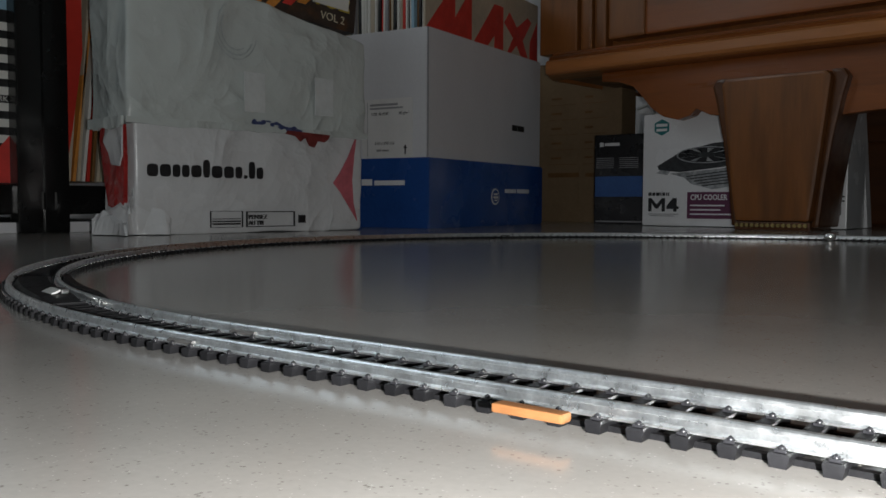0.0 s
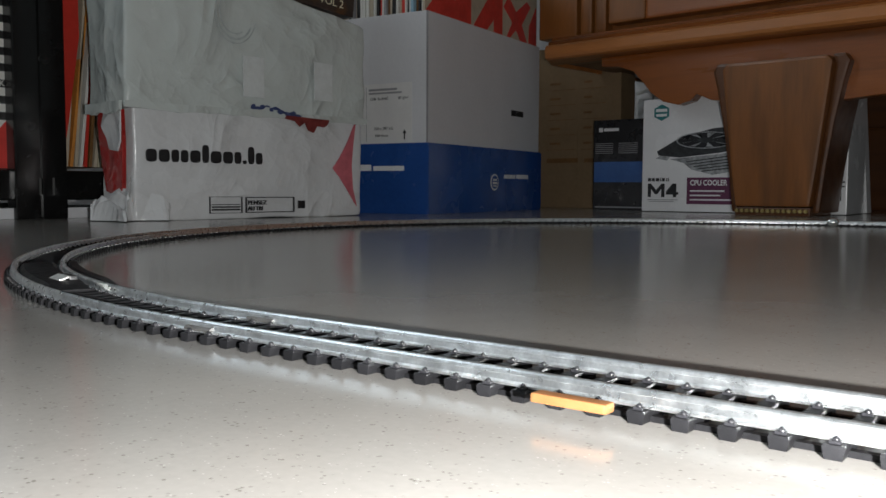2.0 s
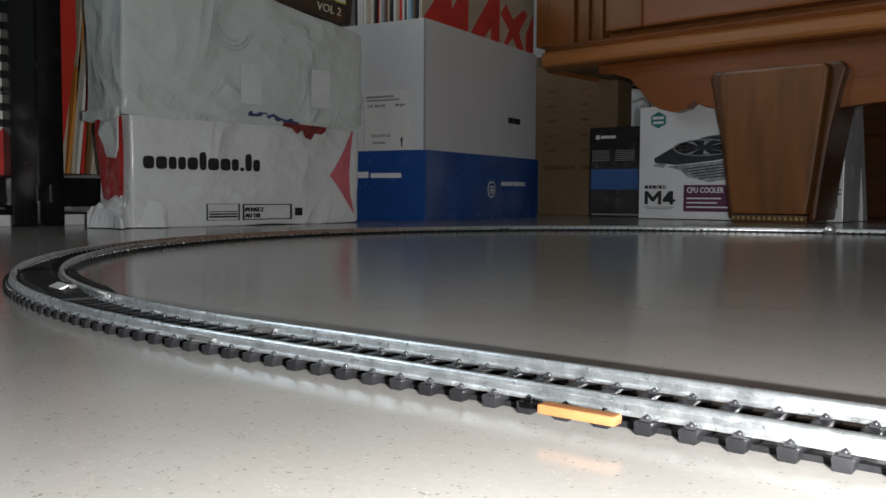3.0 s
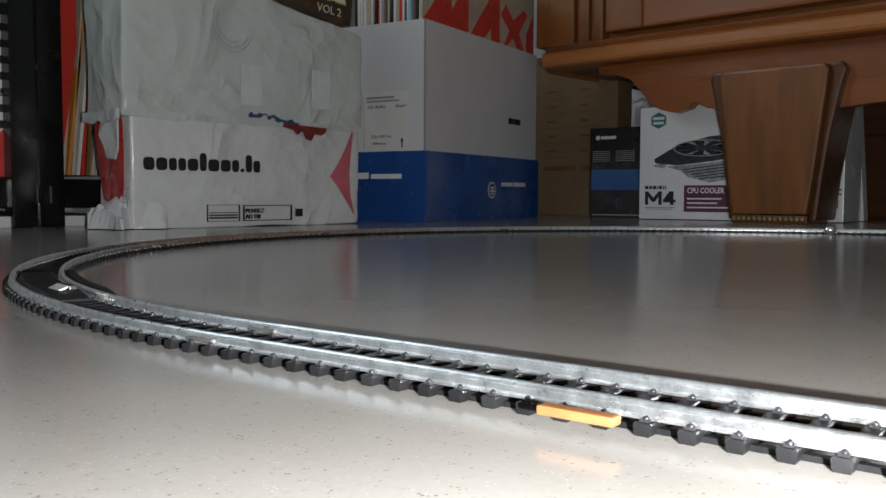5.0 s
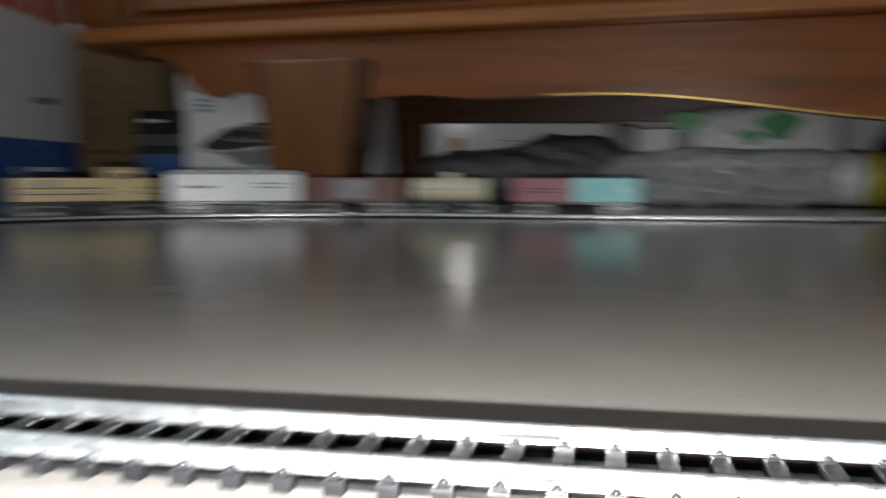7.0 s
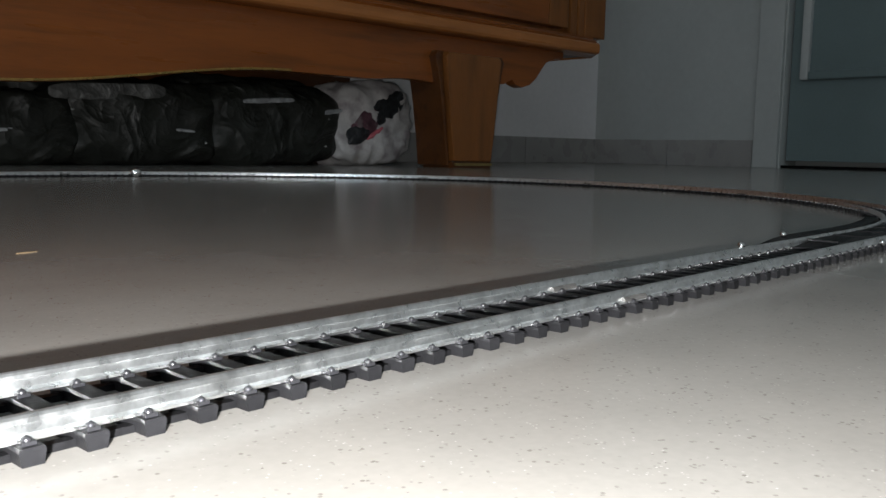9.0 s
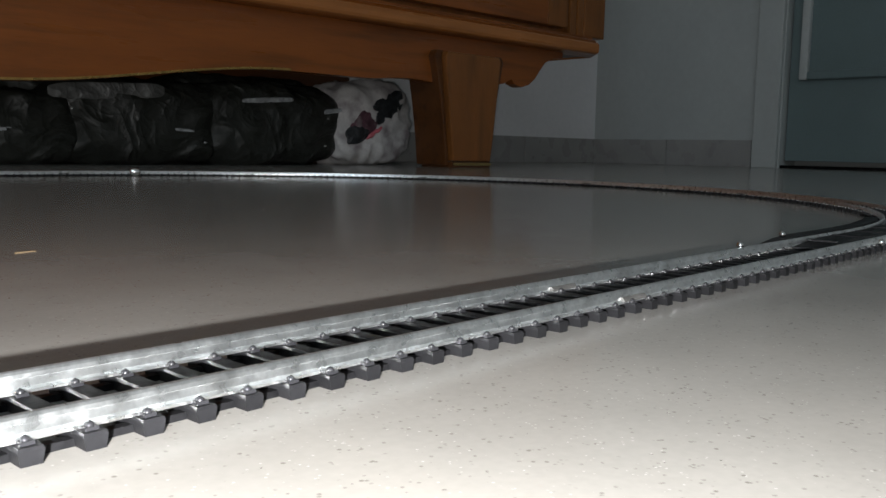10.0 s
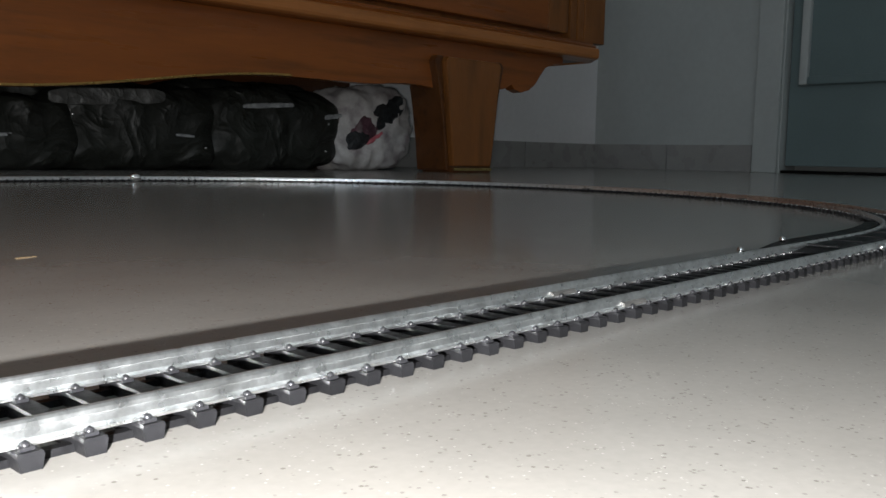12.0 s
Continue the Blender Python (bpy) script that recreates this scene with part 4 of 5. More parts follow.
def hopper():
    v = thing("hopper_wagon", "brown and grey model open hopper wagon with ribbed sides", "model wagon")
    bm = bm_box(-0.050, 0.050, -0.0150, 0.0150, 0.0170, 0.0405)
    top = max(bm.faces, key=lambda f: f.calc_center_median().z)
    r = bmesh.ops.inset_region(bm, faces=[top], thickness=0.0012)
    bmesh.ops.translate(bm, verts=top.verts[:], vec=(0, 0, -0.012))
    part("body", bm, "wagon_brown", v)
    for side in (-1, 1):
        for i in range(13):
            x = -0.048 + i * 0.008
            part("rib", bm_box(x - 0.0010, x + 0.0010, min(side * 0.0149, side * 0.0163), max(side * 0.0149, side * 0.0163), 0.0175, 0.0402), "wagon_grey" if 3 < i < 9 else "wagon_brown", v)
        part("side_panel", bm_box(-0.019, 0.018, min(side * 0.0150, side * 0.0156), max(side * 0.0150, side * 0.0156), 0.0200, 0.0380), "wagon_grey", v)
    part("underframe", bm_box(-0.048, 0.048, -0.0110, 0.0110, 0.0145, 0.0169, 0.0004), "frame_black", v)
    part("load", bm_lump(0.094, 0.025, 0.008, 10, 0.003, 90, 4), "frame_black", v, "dark heaped load").matrix_basis = pose(0, 0, 0.0285)
    bogie(v, 0.033, 0.018), bogie(v, -0.033, 0.018)
    coupler(v, 0.049), coupler(v, -0.049)
    return v


def tank_wagon():
    v = thing("tank_wagon", "cream model tank wagon with a central dome", "model wagon")
    part("tank", bm_cyl(0.0120, 0.076, pose(0, 0, 0.0285, 0, 90, 0), 32, bevel=0.003), "wagon_cream", v, smooth=True)
    part("dome", bm_cyl(0.0065, 0.008, pose(0, 0, 0.0420), 24, bevel=0.001), "wagon_cream", v, smooth=True)
    for x in (-0.024, 0.024):
        part("band", bm_cyl(0.0123, 0.0014, pose(x, 0, 0.0285, 0, 90, 0), 32), "frame_black", v)
    part("underframe", bm_box(-0.041, 0.041, -0.0130, 0.0130, 0.0145, 0.0172, 0.0005), "frame_black", v)
    for side in (-1, 1):
        part("handrail", bm_box(-0.038, 0.038, side * 0.0128 - 0.0004, side * 0.0128 + 0.0004, 0.0290, 0.0298), "wheel", v)
    bars("lettering", "print_red", v, pose(0.008, -0.0121, 0.0285, 90, 0, 0), [(0, 0.016, -0.002, 0.002)], 0.0004)
    bars("lettering", "print_black", v, pose(-0.024, -0.0121, 0.0285, 90, 0, 0), [(0, 0.012, 0.002, 0.0045)], 0.0004)
    bogie(v, 0.026, 0.017), bogie(v, -0.026, 0.017)
    coupler(v, 0.041), coupler(v, -0.041)
    return v


def two_colour_wagon():
    v = thing("gondola_wagon", "model wagon with a mauve half and a turquoise half", "model wagon")
    part("front_half", bm_box(0.0002, 0.060, -0.0152, 0.0152, 0.0170, 0.0400, 0.0006), "wagon_mauve", v, "dull mauve half")
    part("rear_half", bm_box(-0.060, -0.0002, -0.0152, 0.0152, 0.0170, 0.0400, 0.0006), "wagon_turquoise", v, "turquoise half")
    bars("lettering", "print_black", v, pose(0, 0.0154, 0, 90, 0, 180), [(-0.045, -0.012, 0.029, 0.0302), (-0.045, -0.012, 0.026, 0.0272)], 0.0003)
    bars("lettering", "print_black", v, pose(0, -0.0154, 0, 90, 0, 0), [(0.012, 0.045, 0.029, 0.0302), (0.012, 0.045, 0.026, 0.0272)], 0.0003)
    for side in (-1, 1):
        for i in range(9):
            x = -0.056 + i * 0.014
            part("rib", bm_box(x - 0.0006, x + 0.0006, min(side * 0.0151, side * 0.0158), max(side * 0.0151, side * 0.0158), 0.0175, 0.0395), "wagon_mauve" if x > 0 else "wagon_turquoise", v)
    part("underframe", bm_box(-0.058, 0.058, -0.0110, 0.0110, 0.0145, 0.0169, 0.0004), "frame_black", v)
    bogie(v, 0.040, 0.019), bogie(v, -0.040, 0.019)
    coupler(v, 0.058), coupler(v, -0.058)
    return v


# each vehicle with how far its middle runs behind the train's front
TRAIN = [(locomotive(), 0.071), (reefer(), 0.2095), (hopper(), 0.3305), (tank_wagon(), 0.431), (two_colour_wagon(), 0.5565)]


def front_at(t):
    """How far the train's front has come round the loop: even speed, then slowing once it is out of sight."""
    if t < 5.0:
        return 0.653 + 0.283 * (5.0 - 5.8) - 0.245 * (5.0 - t)
    if t <= 7.7:
        return 0.653 + 0.283 * (t - 5.8)
    u = t - 7.7
    return 0.653 + 0.283 * 1.9 + 0.283 * u - 0.0262 * u * u


# ---- things along the wall and under the sideboard ----
CARTON = (-0.807, 0.834)


def paper_carton():
    """A white paper carton whose blue lid sits on its underside, used as a crate for records."""
    yaw = 11.0
    c = thing("paper_carton", "white paper carton standing in its blue lid, full of records", "carton", pose(*CARTON, 0, 0, 0, yaw))
    w, d, h = 0.225, 0.350, 0.268
    body = part("body", bm_box(-w, 0, 0, d, 0.004, h, 0.0015), "carton_white", c)
    bm = bmesh.new()
    bm_box(-w - 0.004, 0.004, -0.004, d + 0.004, 0.0, 0.095, bm=bm)
    bmesh.ops.bevel(bm, geom=[e for e in bm.edges], offset=0.002, segments=2, affect="EDGES")
    lid = part("lid", bm, "carton_blue", c, "blue lid turned upside down")
    # print: the right-hand long face looks along +x, the short face along -y
    side = lambda y, z: pose(0.0008, y, z, 90, 0, 90)
    bars("print", "print_black", body, side(0.246, 0.148), [(0, 0.018, 0, 0.009), (0.020, 0.042, 0, 0.009)], label="small dark print")
    for y0, y1 in ((0.190, 0.272),):
        bars("print", "box_white", lid, pose(0.0046, 0, 0.050, 90, 0, 90), [(0.216, 0.254, 0, 0.006), (0.258, 0.300, 0, 0.0065)], label="small pale print")
    ring = bm_cyl(0.0125, 0.0006, pose(0.0046, 0.184, 0.044, 0, 90, 0), 28)
    part("seal", ring, "carton_label", lid, "round pale seal")
    part("seal_centre", bm_cyl(0.0100, 0.0006, pose(0.0050, 0.184, 0.044, 0, 90, 0), 28), "carton_blue", lid)
    bars("seal_print", "carton_label", lid, pose(0.0054, 0.184, 0.044, 90, 0, 90), [(-0.006, 0.006, 0.002, 0.005), (-0.007, 0.007, -0.003, 0.0005), (-0.005, 0.005, -0.0065, -0.0045)], 0.0002)
    lab = part("label", bm_box(-0.108, -0.024, -0.0009, -0.0002, 0.096, 0.176), "carton_label", c, "white paper label with small print")
    for body_text, x, z, size in (("CFB  BLANC", -0.092, 0.154, 0.0055), ("80 g/m\u00b2", -0.046, 0.154, 0.0055), ("210 x 297 LG", -0.086, 0.1135, 0.0058), ("2500 sheets", -0.084, 0.1045, 0.0045)):
        text_part("print", body_text, size, "print_black", lab, face(x, -0.0011, z))
    bars("print", "print_grey", lab, face(0, -0.0011, 0), [(-0.094, -0.048, 0.1665, 0.1695), (-0.094, -0.040, 0.162, 0.1645), (-0.0985, -0.0981, 0.098, 0.172)])
    part("arrow", bm_prism([(-0.0365, 0.1), (-0.0345, 0.1), (-0.0345, 0.108), (-0.0325, 0.108), (-0.0355, 0.1135), (-0.0385, 0.108), (-0.0365, 0.108)], -0.0014, -0.0010), "print_black", lab)
    bars("print", "box_white", lid, pose(0, -0.0046, 0.058, 90, 0, 0), [(-0.084, -0.034, 0, 0.0065), (-0.106, -0.088, 0, 0.0085)], label="pale print upside down")
    part("clear_tape", bm_box(-0.020, 0.0046, -0.0050, -0.0042, 0.006, 0.092), "carton_blue", lid)
    part("corner_slit", bm_box(-0.0016, 0.0006, -0.0006, 0.0008, 0.0955, h - 0.0005), "print_grey", body, "dark slit down the corner")
    # records standing on edge in the open carton
    rnd = random.Random(5)
    x = -w + 0.006
    mats = ["paper", "sleeve_white", "sleeve_black", "sleeve_brown", "paper", "sleeve_white", "print_grey", "paper", "sleeve_red", "sleeve_blue"]
    while x < -0.012:
        t = rnd.uniform(0.0022, 0.0048)
        r = thing("record", "record in a worn card sleeve, standing in a carton", "record", pose(*CARTON, 0, 0, 0, yaw) @ pose(x, 0.008 + rnd.uniform(0, 0.006), h - 0.004, 0, rnd.uniform(-1.2, 1.2), 0), "records in the carton")
        part("sleeve", bm_box(0, t, 0, 0.298, 0.0045, 0.062 + rnd.uniform(-0.004, 0.010), 0.0004), rnd.choice(mats), r)
        x += t + rnd.uniform(0.0004, 0.0013)
    r = thing("record", "white card record sleeve with big red letters, standing in a carton", "record", pose(*CARTON, 0, 0, 0, yaw) @ pose(-0.0105, 0.004, h - 0.004), "records in the carton")
    sl = part("sleeve", bm_box(0, 0.0035, 0, 0.348, 0.0045, 0.098, 0.0004), "paper", r)
    for outline in ([(0.0018, -0.0003), (0.0018, 0.0058), (0.0483, 0.0573), (0.0678, 0.0616), (0.0678, 0.0294), (0.1084, 0.079), (0.1098, 0.0793), (0.1098, 0.0022), (0.0892, 0.0005)],
                    [(0.1169, 0.0014), (0.1169, 0.0065), (0.1717, 0.0712), (0.1971, 0.0721), (0.1971, 0.0029), (0.1724, 0.0029), (0.1724, 0.025), (0.1485, 0.0017)],
                    [(0.2002, 0.0498), (0.2161, 0.0682), (0.2389, 0.0489), (0.2726, 0.0711), (0.2848, 0.0649), (0.2573, 0.0319), (0.2778, 0.001), (0.2573, 0.0012), (0.2389, 0.0211), (0.2145, 0.0016), (0.2097, 0.0049), (0.2274, 0.0308)],
                    [(0.2813, 0.0339), (0.3042, 0.0687), (0.3051, 0.0008), (0.2795, 0.0021)]):
        part("letter", bm_prism([(1.132 * p, q) for p, q in outline], 0.0036, 0.0042, axis="x"), "print_red", sl, "big red printed letter")
    return c


paper_carton()


def film_block(name, x0, x1, y0, y1, z0, z1, mat, parent, amp=0.006, seed=1.0, power=9.0, ridge=0.6, n=34):
    ob = part(name, bm_lump(x1 - x0, y1 - y0, z1 - z0, n, amp, 8.5, power, seed, True, ridge), mat, parent, smooth=True)
    ob.matrix_basis = pose((x0 + x1) / 2, (y0 + y1) / 2, z0)
    return ob


def bag_pile():
    lower = thing("plastic_bag", "white plastic carrier bag packed square with records", "plastic bag", pose(-0.825, 0.565, 0, 0, 0, -2))
    body = film_block("bag", -0.066, 0.003, -0.138, 0.160, 0.0, 0.150, "bag_white", lower, 0.0034, 2.0, 40.0, 0.8, 70)
    # print on the front, which looks along +x
    P = lambda y, z, dx=0.0: pose(0.0055 + dx, y, z, 90, 0, 90)
    rows, w = [], [0.0115, 0.0115, 0.008, 0.008, 0.0115, 0.0075, 0.0125, 0.0115, 0.008, 0.004, 0.0075, 0.008]
    x = 0.0
    for i, a in enumerate(w):
        rows.append((x, x + a, 0, 0.013 if i not in (5, 10) else 0.019) if i != 9 else (x, x + a, 0, 0.004))
        x += a + 0.0026
    pills("print", "print_black", lower, P(-0.127, 0.0600, 0.0012), rows, 0.0008, "bold black print")
    bars("print", "print_black", lower, P(-0.055, 0.0065), [(0, 0.040, 0.0175, 0.0180), (0, 0.040, 0, 0.0005), (0, 0.0005, 0, 0.018), (0.0395, 0.04, 0, 0.018), (0.003, 0.037, 0.003, 0.0048), (0.003, 0.037, 0.006, 0.0075), (0.003, 0.037, 0.009, 0.0098),
                                                     (0.045, 0.110, 0.0165, 0.0175), (0.045, 0.110, 0.0, 0.001), (0.045, 0.046, 0, 0.0175), (0.109, 0.110, 0, 0.0175), (0.116, 0.125, 0.004, 0.013)], 0.0012, "small black boxed print")
    text_part("print", "PENSEZ", 0.0068, "print_black", lower, P(-0.008, 0.0155, 0.001), 0.0010, width=0.024)
    text_part("print", "AU TRI", 0.0068, "print_black", lower, P(-0.008, 0.0090, 0.001), 0.0010, width=0.019)
    part("logo", bm_prism([(0.112, 0.058), (0.122, 0.070), (0.135, 0.090), (0.148, 0.116), (0.144, 0.090), (0.141, 0.062), (0.143, 0.034), (0.149, 0.012), (0.136, 0.030), (0.122, 0.048)], 0.0050, 0.0066, 0, axis="x"),
         "print_pink", lower, "faded red curved mark")
    # the loose end of the bag: folds that fan out from the corner and lie on the floor
    rng = random.Random(3)
    bm = bmesh.new()
    rows = []
    for i in range(25):
        u = i / 24
        ridge = [rng.uniform(-0.0035, 0.0035) for _ in range(11)]
        row = []
        for k in range(11):
            w = k / 10
            x = 0.006 - 0.050 * w + 0.010 * math.sin(9 * u + 4 * w)
            y = -0.104 - 0.060 * u + 0.006 * math.sin(5 * w + 7 * u)
            top = 0.006 + 0.036 * math.sin(math.pi * min(1, 0.08 + 0.80 * u)) * (0.35 + 0.65 * math.sin(math.pi * (0.10 + 0.80 * w)))
            z = top * (0.85 + 0.15 * math.sin(11 * w + 3 * u)) + ridge[k] * (0.3 + u)
            row.append(bm.verts.new((x + 0.010 * u, y, max(0.0008, z if 0 < k < 10 and i < 24 else 0.001))))
        rows.append(row)
    for p, q in zip(rows, rows[1:]):
        for k in range(10):
            bm.faces.new((p[k], p[k + 1], q[k + 1], q[k]))
    bmesh.ops.recalc_face_normals(bm, faces=bm.faces[:])
    bmesh.ops.solidify(bm, geom=bm.faces[:], thickness=0.0006)
    part("bag_tail", bm, "bag_white", lower, "crumpled loose end of the bag")
    edge = [(-0.040, 0.030), (-0.022, 0.026), (-0.005, 0.030), (-0.003, 0.075), (-0.005, 0.112), (-0.030, 0.114), (-0.055, 0.112), (-0.058, 0.100), (-0.055, 0.085), (-0.048, 0.055)]
    part("red_film", bm_prism(edge, -0.1470, -0.1425, 0.001), "film_red", lower, "red film showing at the side")
    flap = [(-0.044, 0.114), (-0.040, 0.108), (-0.046, 0.096), (-0.034, 0.084), (-0.028, 0.072), (-0.010, 0.070), (-0.004, 0.080), (-0.003, 0.114)]
    part("side_flap", bm_prism(flap, -0.1488, -0.1472, 0.0005), "bag_white", lower, "torn white flap over the red film")
    upper = thing("plastic_bag", "pale plastic bag pulled down over a pile of records and taped", "plastic bag", pose(-0.823, 0.560, 0, 0, 0, -2))
    top = film_block("bag", -0.080, 0.006, -0.143, 0.166, 0.113, 0.257, "bag_pale", upper, 0.0036, 9.0, 36.0, 0.9, 70)
    for v in top.data.vertices:
        v.co.z *= 1 - 0.2 * v.co.y / 0.166
    rng = random.Random(6)
    low = [(-0.146 + 0.0156 * k, 0.1120 + rng.uniform(-0.0016, 0.0014)) for k in range(21)]
    part("hem", bm_prism(low + [(y, 0.1190) for y, z in low[::-1]], 0.0072, 0.0100, axis="x"), "bag_pale", upper, "uneven lower hem of thin film")
    side = [(-0.070 + 0.0069 * k, 0.1085 + rng.uniform(-0.0020, 0.0015)) for k in range(12)]
    part("hem", bm_prism(side + [(x, 0.1190) for x, z in side[::-1]], -0.1500, -0.1470), "bag_pale", upper, "uneven lower hem of thin film")
    # faded swirls printed on the film
    for r0, a0, a1, w in ((0.030, 120, 330, 0.0022), (0.024, 150, 300, 0.0016), (0.034, 200, 345, 0.0012)):
        arc = [radians(a0 + (a1 - a0) * k / 14) for k in range(15)]
        ring = [(-0.020 + r0 * 0.8 * math.cos(q), 0.222 + r0 * math.sin(q)) for q in arc] + [(-0.020 + (r0 - w) * 0.8 * math.cos(q), 0.222 + (r0 - w) * math.sin(q)) for q in arc[::-1]]
        part("swirl_print", bm_prism(ring, 0.0090, 0.0096, axis="x"), "swirl", upper, "faded grey swirl print")
    for y, z in ((0.002, 0.155), (0.098, 0.158)):
        part("tape_strip", bm_box(0.0098, 0.0112, y - 0.0135, y + 0.0135, z - 0.022, z + 0.022, 0.0006), "tape", upper, "glossy strip of tape")
    rng = random.Random(8)
    for k in range(11):
        y, w, h = 0.001 + k * 0.0060, rng.uniform(0.003, 0.0062), rng.uniform(0.0012, 0.0042)
        z = 0.1245 - 0.085 * y + rng.uniform(-0.003, 0.002)
        flake = [(y + w * math.cos(a) * rng.uniform(0.5, 1.1), z + h * math.sin(a) * rng.uniform(0.5, 1.2)) for a in [radians(45 * q) for q in range(8)]]
        part("torn_print", bm_prism(flake, 0.0100, 0.0112, axis="x"), "print_blue", upper, "flaked blue print")
    part("torn_print", bm_prism([(0.042, 0.112), (0.056, 0.110), (0.063, 0.104), (0.070, 0.109), (0.075, 0.100), (0.083, 0.098), (0.088, 0.106), (0.098, 0.105), (0.104, 0.109), (0.106, 0.114), (0.045, 0.116)], 0.0108, 0.0114, axis="x"),
         "torn_red", upper, "torn dark red print")
    # a sleeve lying aslant on top
    r = thing("record", "brown and orange record sleeve lying aslant on the bags", "record", pose(-0.845, 0.500, 0.268, -5, 0, -4))
    sl = part("sleeve", bm_box(-0.11, 0, 0, 0.225, -0.004, 0.075, 0.001), "sleeve_dark", r)
    text_part("letters", "VOL 2", 0.0135, "wagon_cream", sl, pose(0.0012, 0.172, 0.003, 90, 0, 90), 0.0003)
    text_part("letters", "DANCE", 0.036, "yellow", sl, pose(0.0012, 0.092, 0.019, 90, 0, 90), 0.0003, bold=0.0008, label="big yellow letters")
    bars("stripes", "sleeve_orange", sl, pose(0.0006, 0, 0, 90, 0, 90), [(0.02, 0.06, 0.008, 0.030), (0.10, 0.14, 0.016, 0.070), (0.07, 0.09, 0.0, 0.040)], 0.0003, "orange printed shapes")
    for y, z, mat in ((0.095, 0.0, "sleeve_orange"), (0.118, 0.008, "print_red"), (0.138, 0.014, "sleeve_orange"), (0.160, 0.026, "print_blue"), (0.178, 0.020, "sleeve_orange")):
        part("printed_shape", bm_prism([(y, z), (y + 0.012, z), (y + 0.046, z + 0.040), (y + 0.026, z + 0.040)], 0.0004, 0.0009, axis="x"), mat, sl)
    bars("sticker", "sleeve_white", sl, pose(0.0008, 0, 0, 90, 0, 90), [(0.160, 0.212, 0.020, 0.048)], 0.0016, "white price sticker")


bag_pile()


def record_rack():
    r = thing("metal_rack", "black lacquered steel rack holding records", "shelf rack", pose(-0.955, 0.395, 0))
    part("post", bm_box(-0.018, 0.004, -0.033, 0.022, 0.0, 0.62, 0.002), "shelf_black", r)
    part("post_rib", bm_box(0.0042, 0.007, -0.006, -0.0045, 0.0, 0.62, 0.0005), "shelf_black", r)
    for y in (-0.008, 0.006):
        part("bolt_slot", bm_box(0.0042, 0.006, y - 0.001, y + 0.001, 0.026, 0.044, 0.0004), "joiner", r)
    part("post", bm_box(-0.36, -0.338, -0.024, 0.022, 0.0, 0.62, 0.002), "shelf_black", r)
    part("post", bm_box(-0.018, 0.004, -0.66, -0.614, 0.0, 0.62, 0.002), "shelf_black", r)
    part("shelf", bm_box(-0.34, -0.004, -0.61, 0.10, 0.020, 0.052, 0.002), "shelf_black", r)
    part("shelf", bm_box(-0.34, -0.004, -0.61, 0.10, 0.40, 0.43, 0.002), "shelf_black", r)
    part("ground_board", bm_box(-0.34, -0.002, -0.61, 0.10, 0.0, 0.012, 0.002), "carton_white", r, "pale board under the shelf")
    base = pose(-0.955, 0.395, 0.0525)
    # striped black and white sleeve
    a = thing("record", "black and white striped record sleeve on the rack", "record", base @ pose(-0.016, -0.335, 0), "records on the rack")
    sl = part("sleeve", bm_box(-0.004, 0, 0, 0.308, 0, 0.308, 0.0006), "sleeve_black", a)
    bars("stripes", "sleeve_white", sl, pose(0.0006, 0, 0, 90, 0, 90), [(0.0, 0.306, 0.026 + 0.0168 * i, 0.0345 + 0.0168 * i) for i in range(9)], 0.0003, "white stripes")
    text_part("letters", "DARK", 0.0085, "sleeve_white", sl, pose(0.0010, 0.279, 0.0865, 90, 0, 90), 0.0003)
    part("red_corner", bm_prism([(0.20, 0.001), (0.3065, 0.001), (0.3065, 0.056), (0.285, 0.03)], 0.0006, 0.0012, axis="x"), "print_red", sl, "red printed corner")
    part("blue_top", bm_box(0.0002, 0.0010, 0.20, 0.306, 0.182, 0.306), "sleeve_blue", sl, "pale blue printed top")
    # red sleeve with fine pale stripes, leaning
    b = thing("record", "red record sleeve with fine pale stripes, leaning on the rack", "record", base @ pose(-0.022, 0.010, 0.001, 0, 0, 0), "records on the rack")
    sl = part("sleeve", bm_prism([(0.0, 0.0), (0.018, 0.0), (0.028, 0.060), (0.041, 0.148), (0.040, 0.300), (0.0, 0.300)], -0.004, 0.0, axis="x"), "sleeve_red", b)
    for i in range(40):
        z = 0.118 + i * 0.0046
        bars("stripe", "wagon_cream", sl, pose(0.0004, 0, 0, 90, 0, 90), [(0.001, 0.0045 + 0.034 * min(1, max(0, (z - 0.118) / 0.165)), z, z + 0.0020)], 0.0003)
    part("lower_print", bm_prism([(0.001, 0.001), (0.018, 0.001), (0.0215, 0.030), (0.012, 0.034), (0.002, 0.020)], 0.0006, 0.0012, axis="x"), "sleeve_white", sl, "pale printed foot")
    # a row of worn sleeves, edge on
    rnd = random.Random(8)
    mats = ["paper", "sleeve_orange", "paper", "sleeve_white", "sleeve_red", "sleeve_brown", "paper", "wagon_cream", "sleeve_orange", "paper"]
    for i, m in enumerate(mats):
        e = thing("record", "worn card record sleeve seen edge on in the rack", "record", base @ pose(-0.064, 0.032 + i * 0.0055, 0.0005, -4 - rnd.uniform(0, 3), 0, 0), "records on the rack")
        part("sleeve", bm_box(-0.25, 0.040, 0, 0.0036, 0.004, 0.30, 0.0005), m, e)


record_rack()


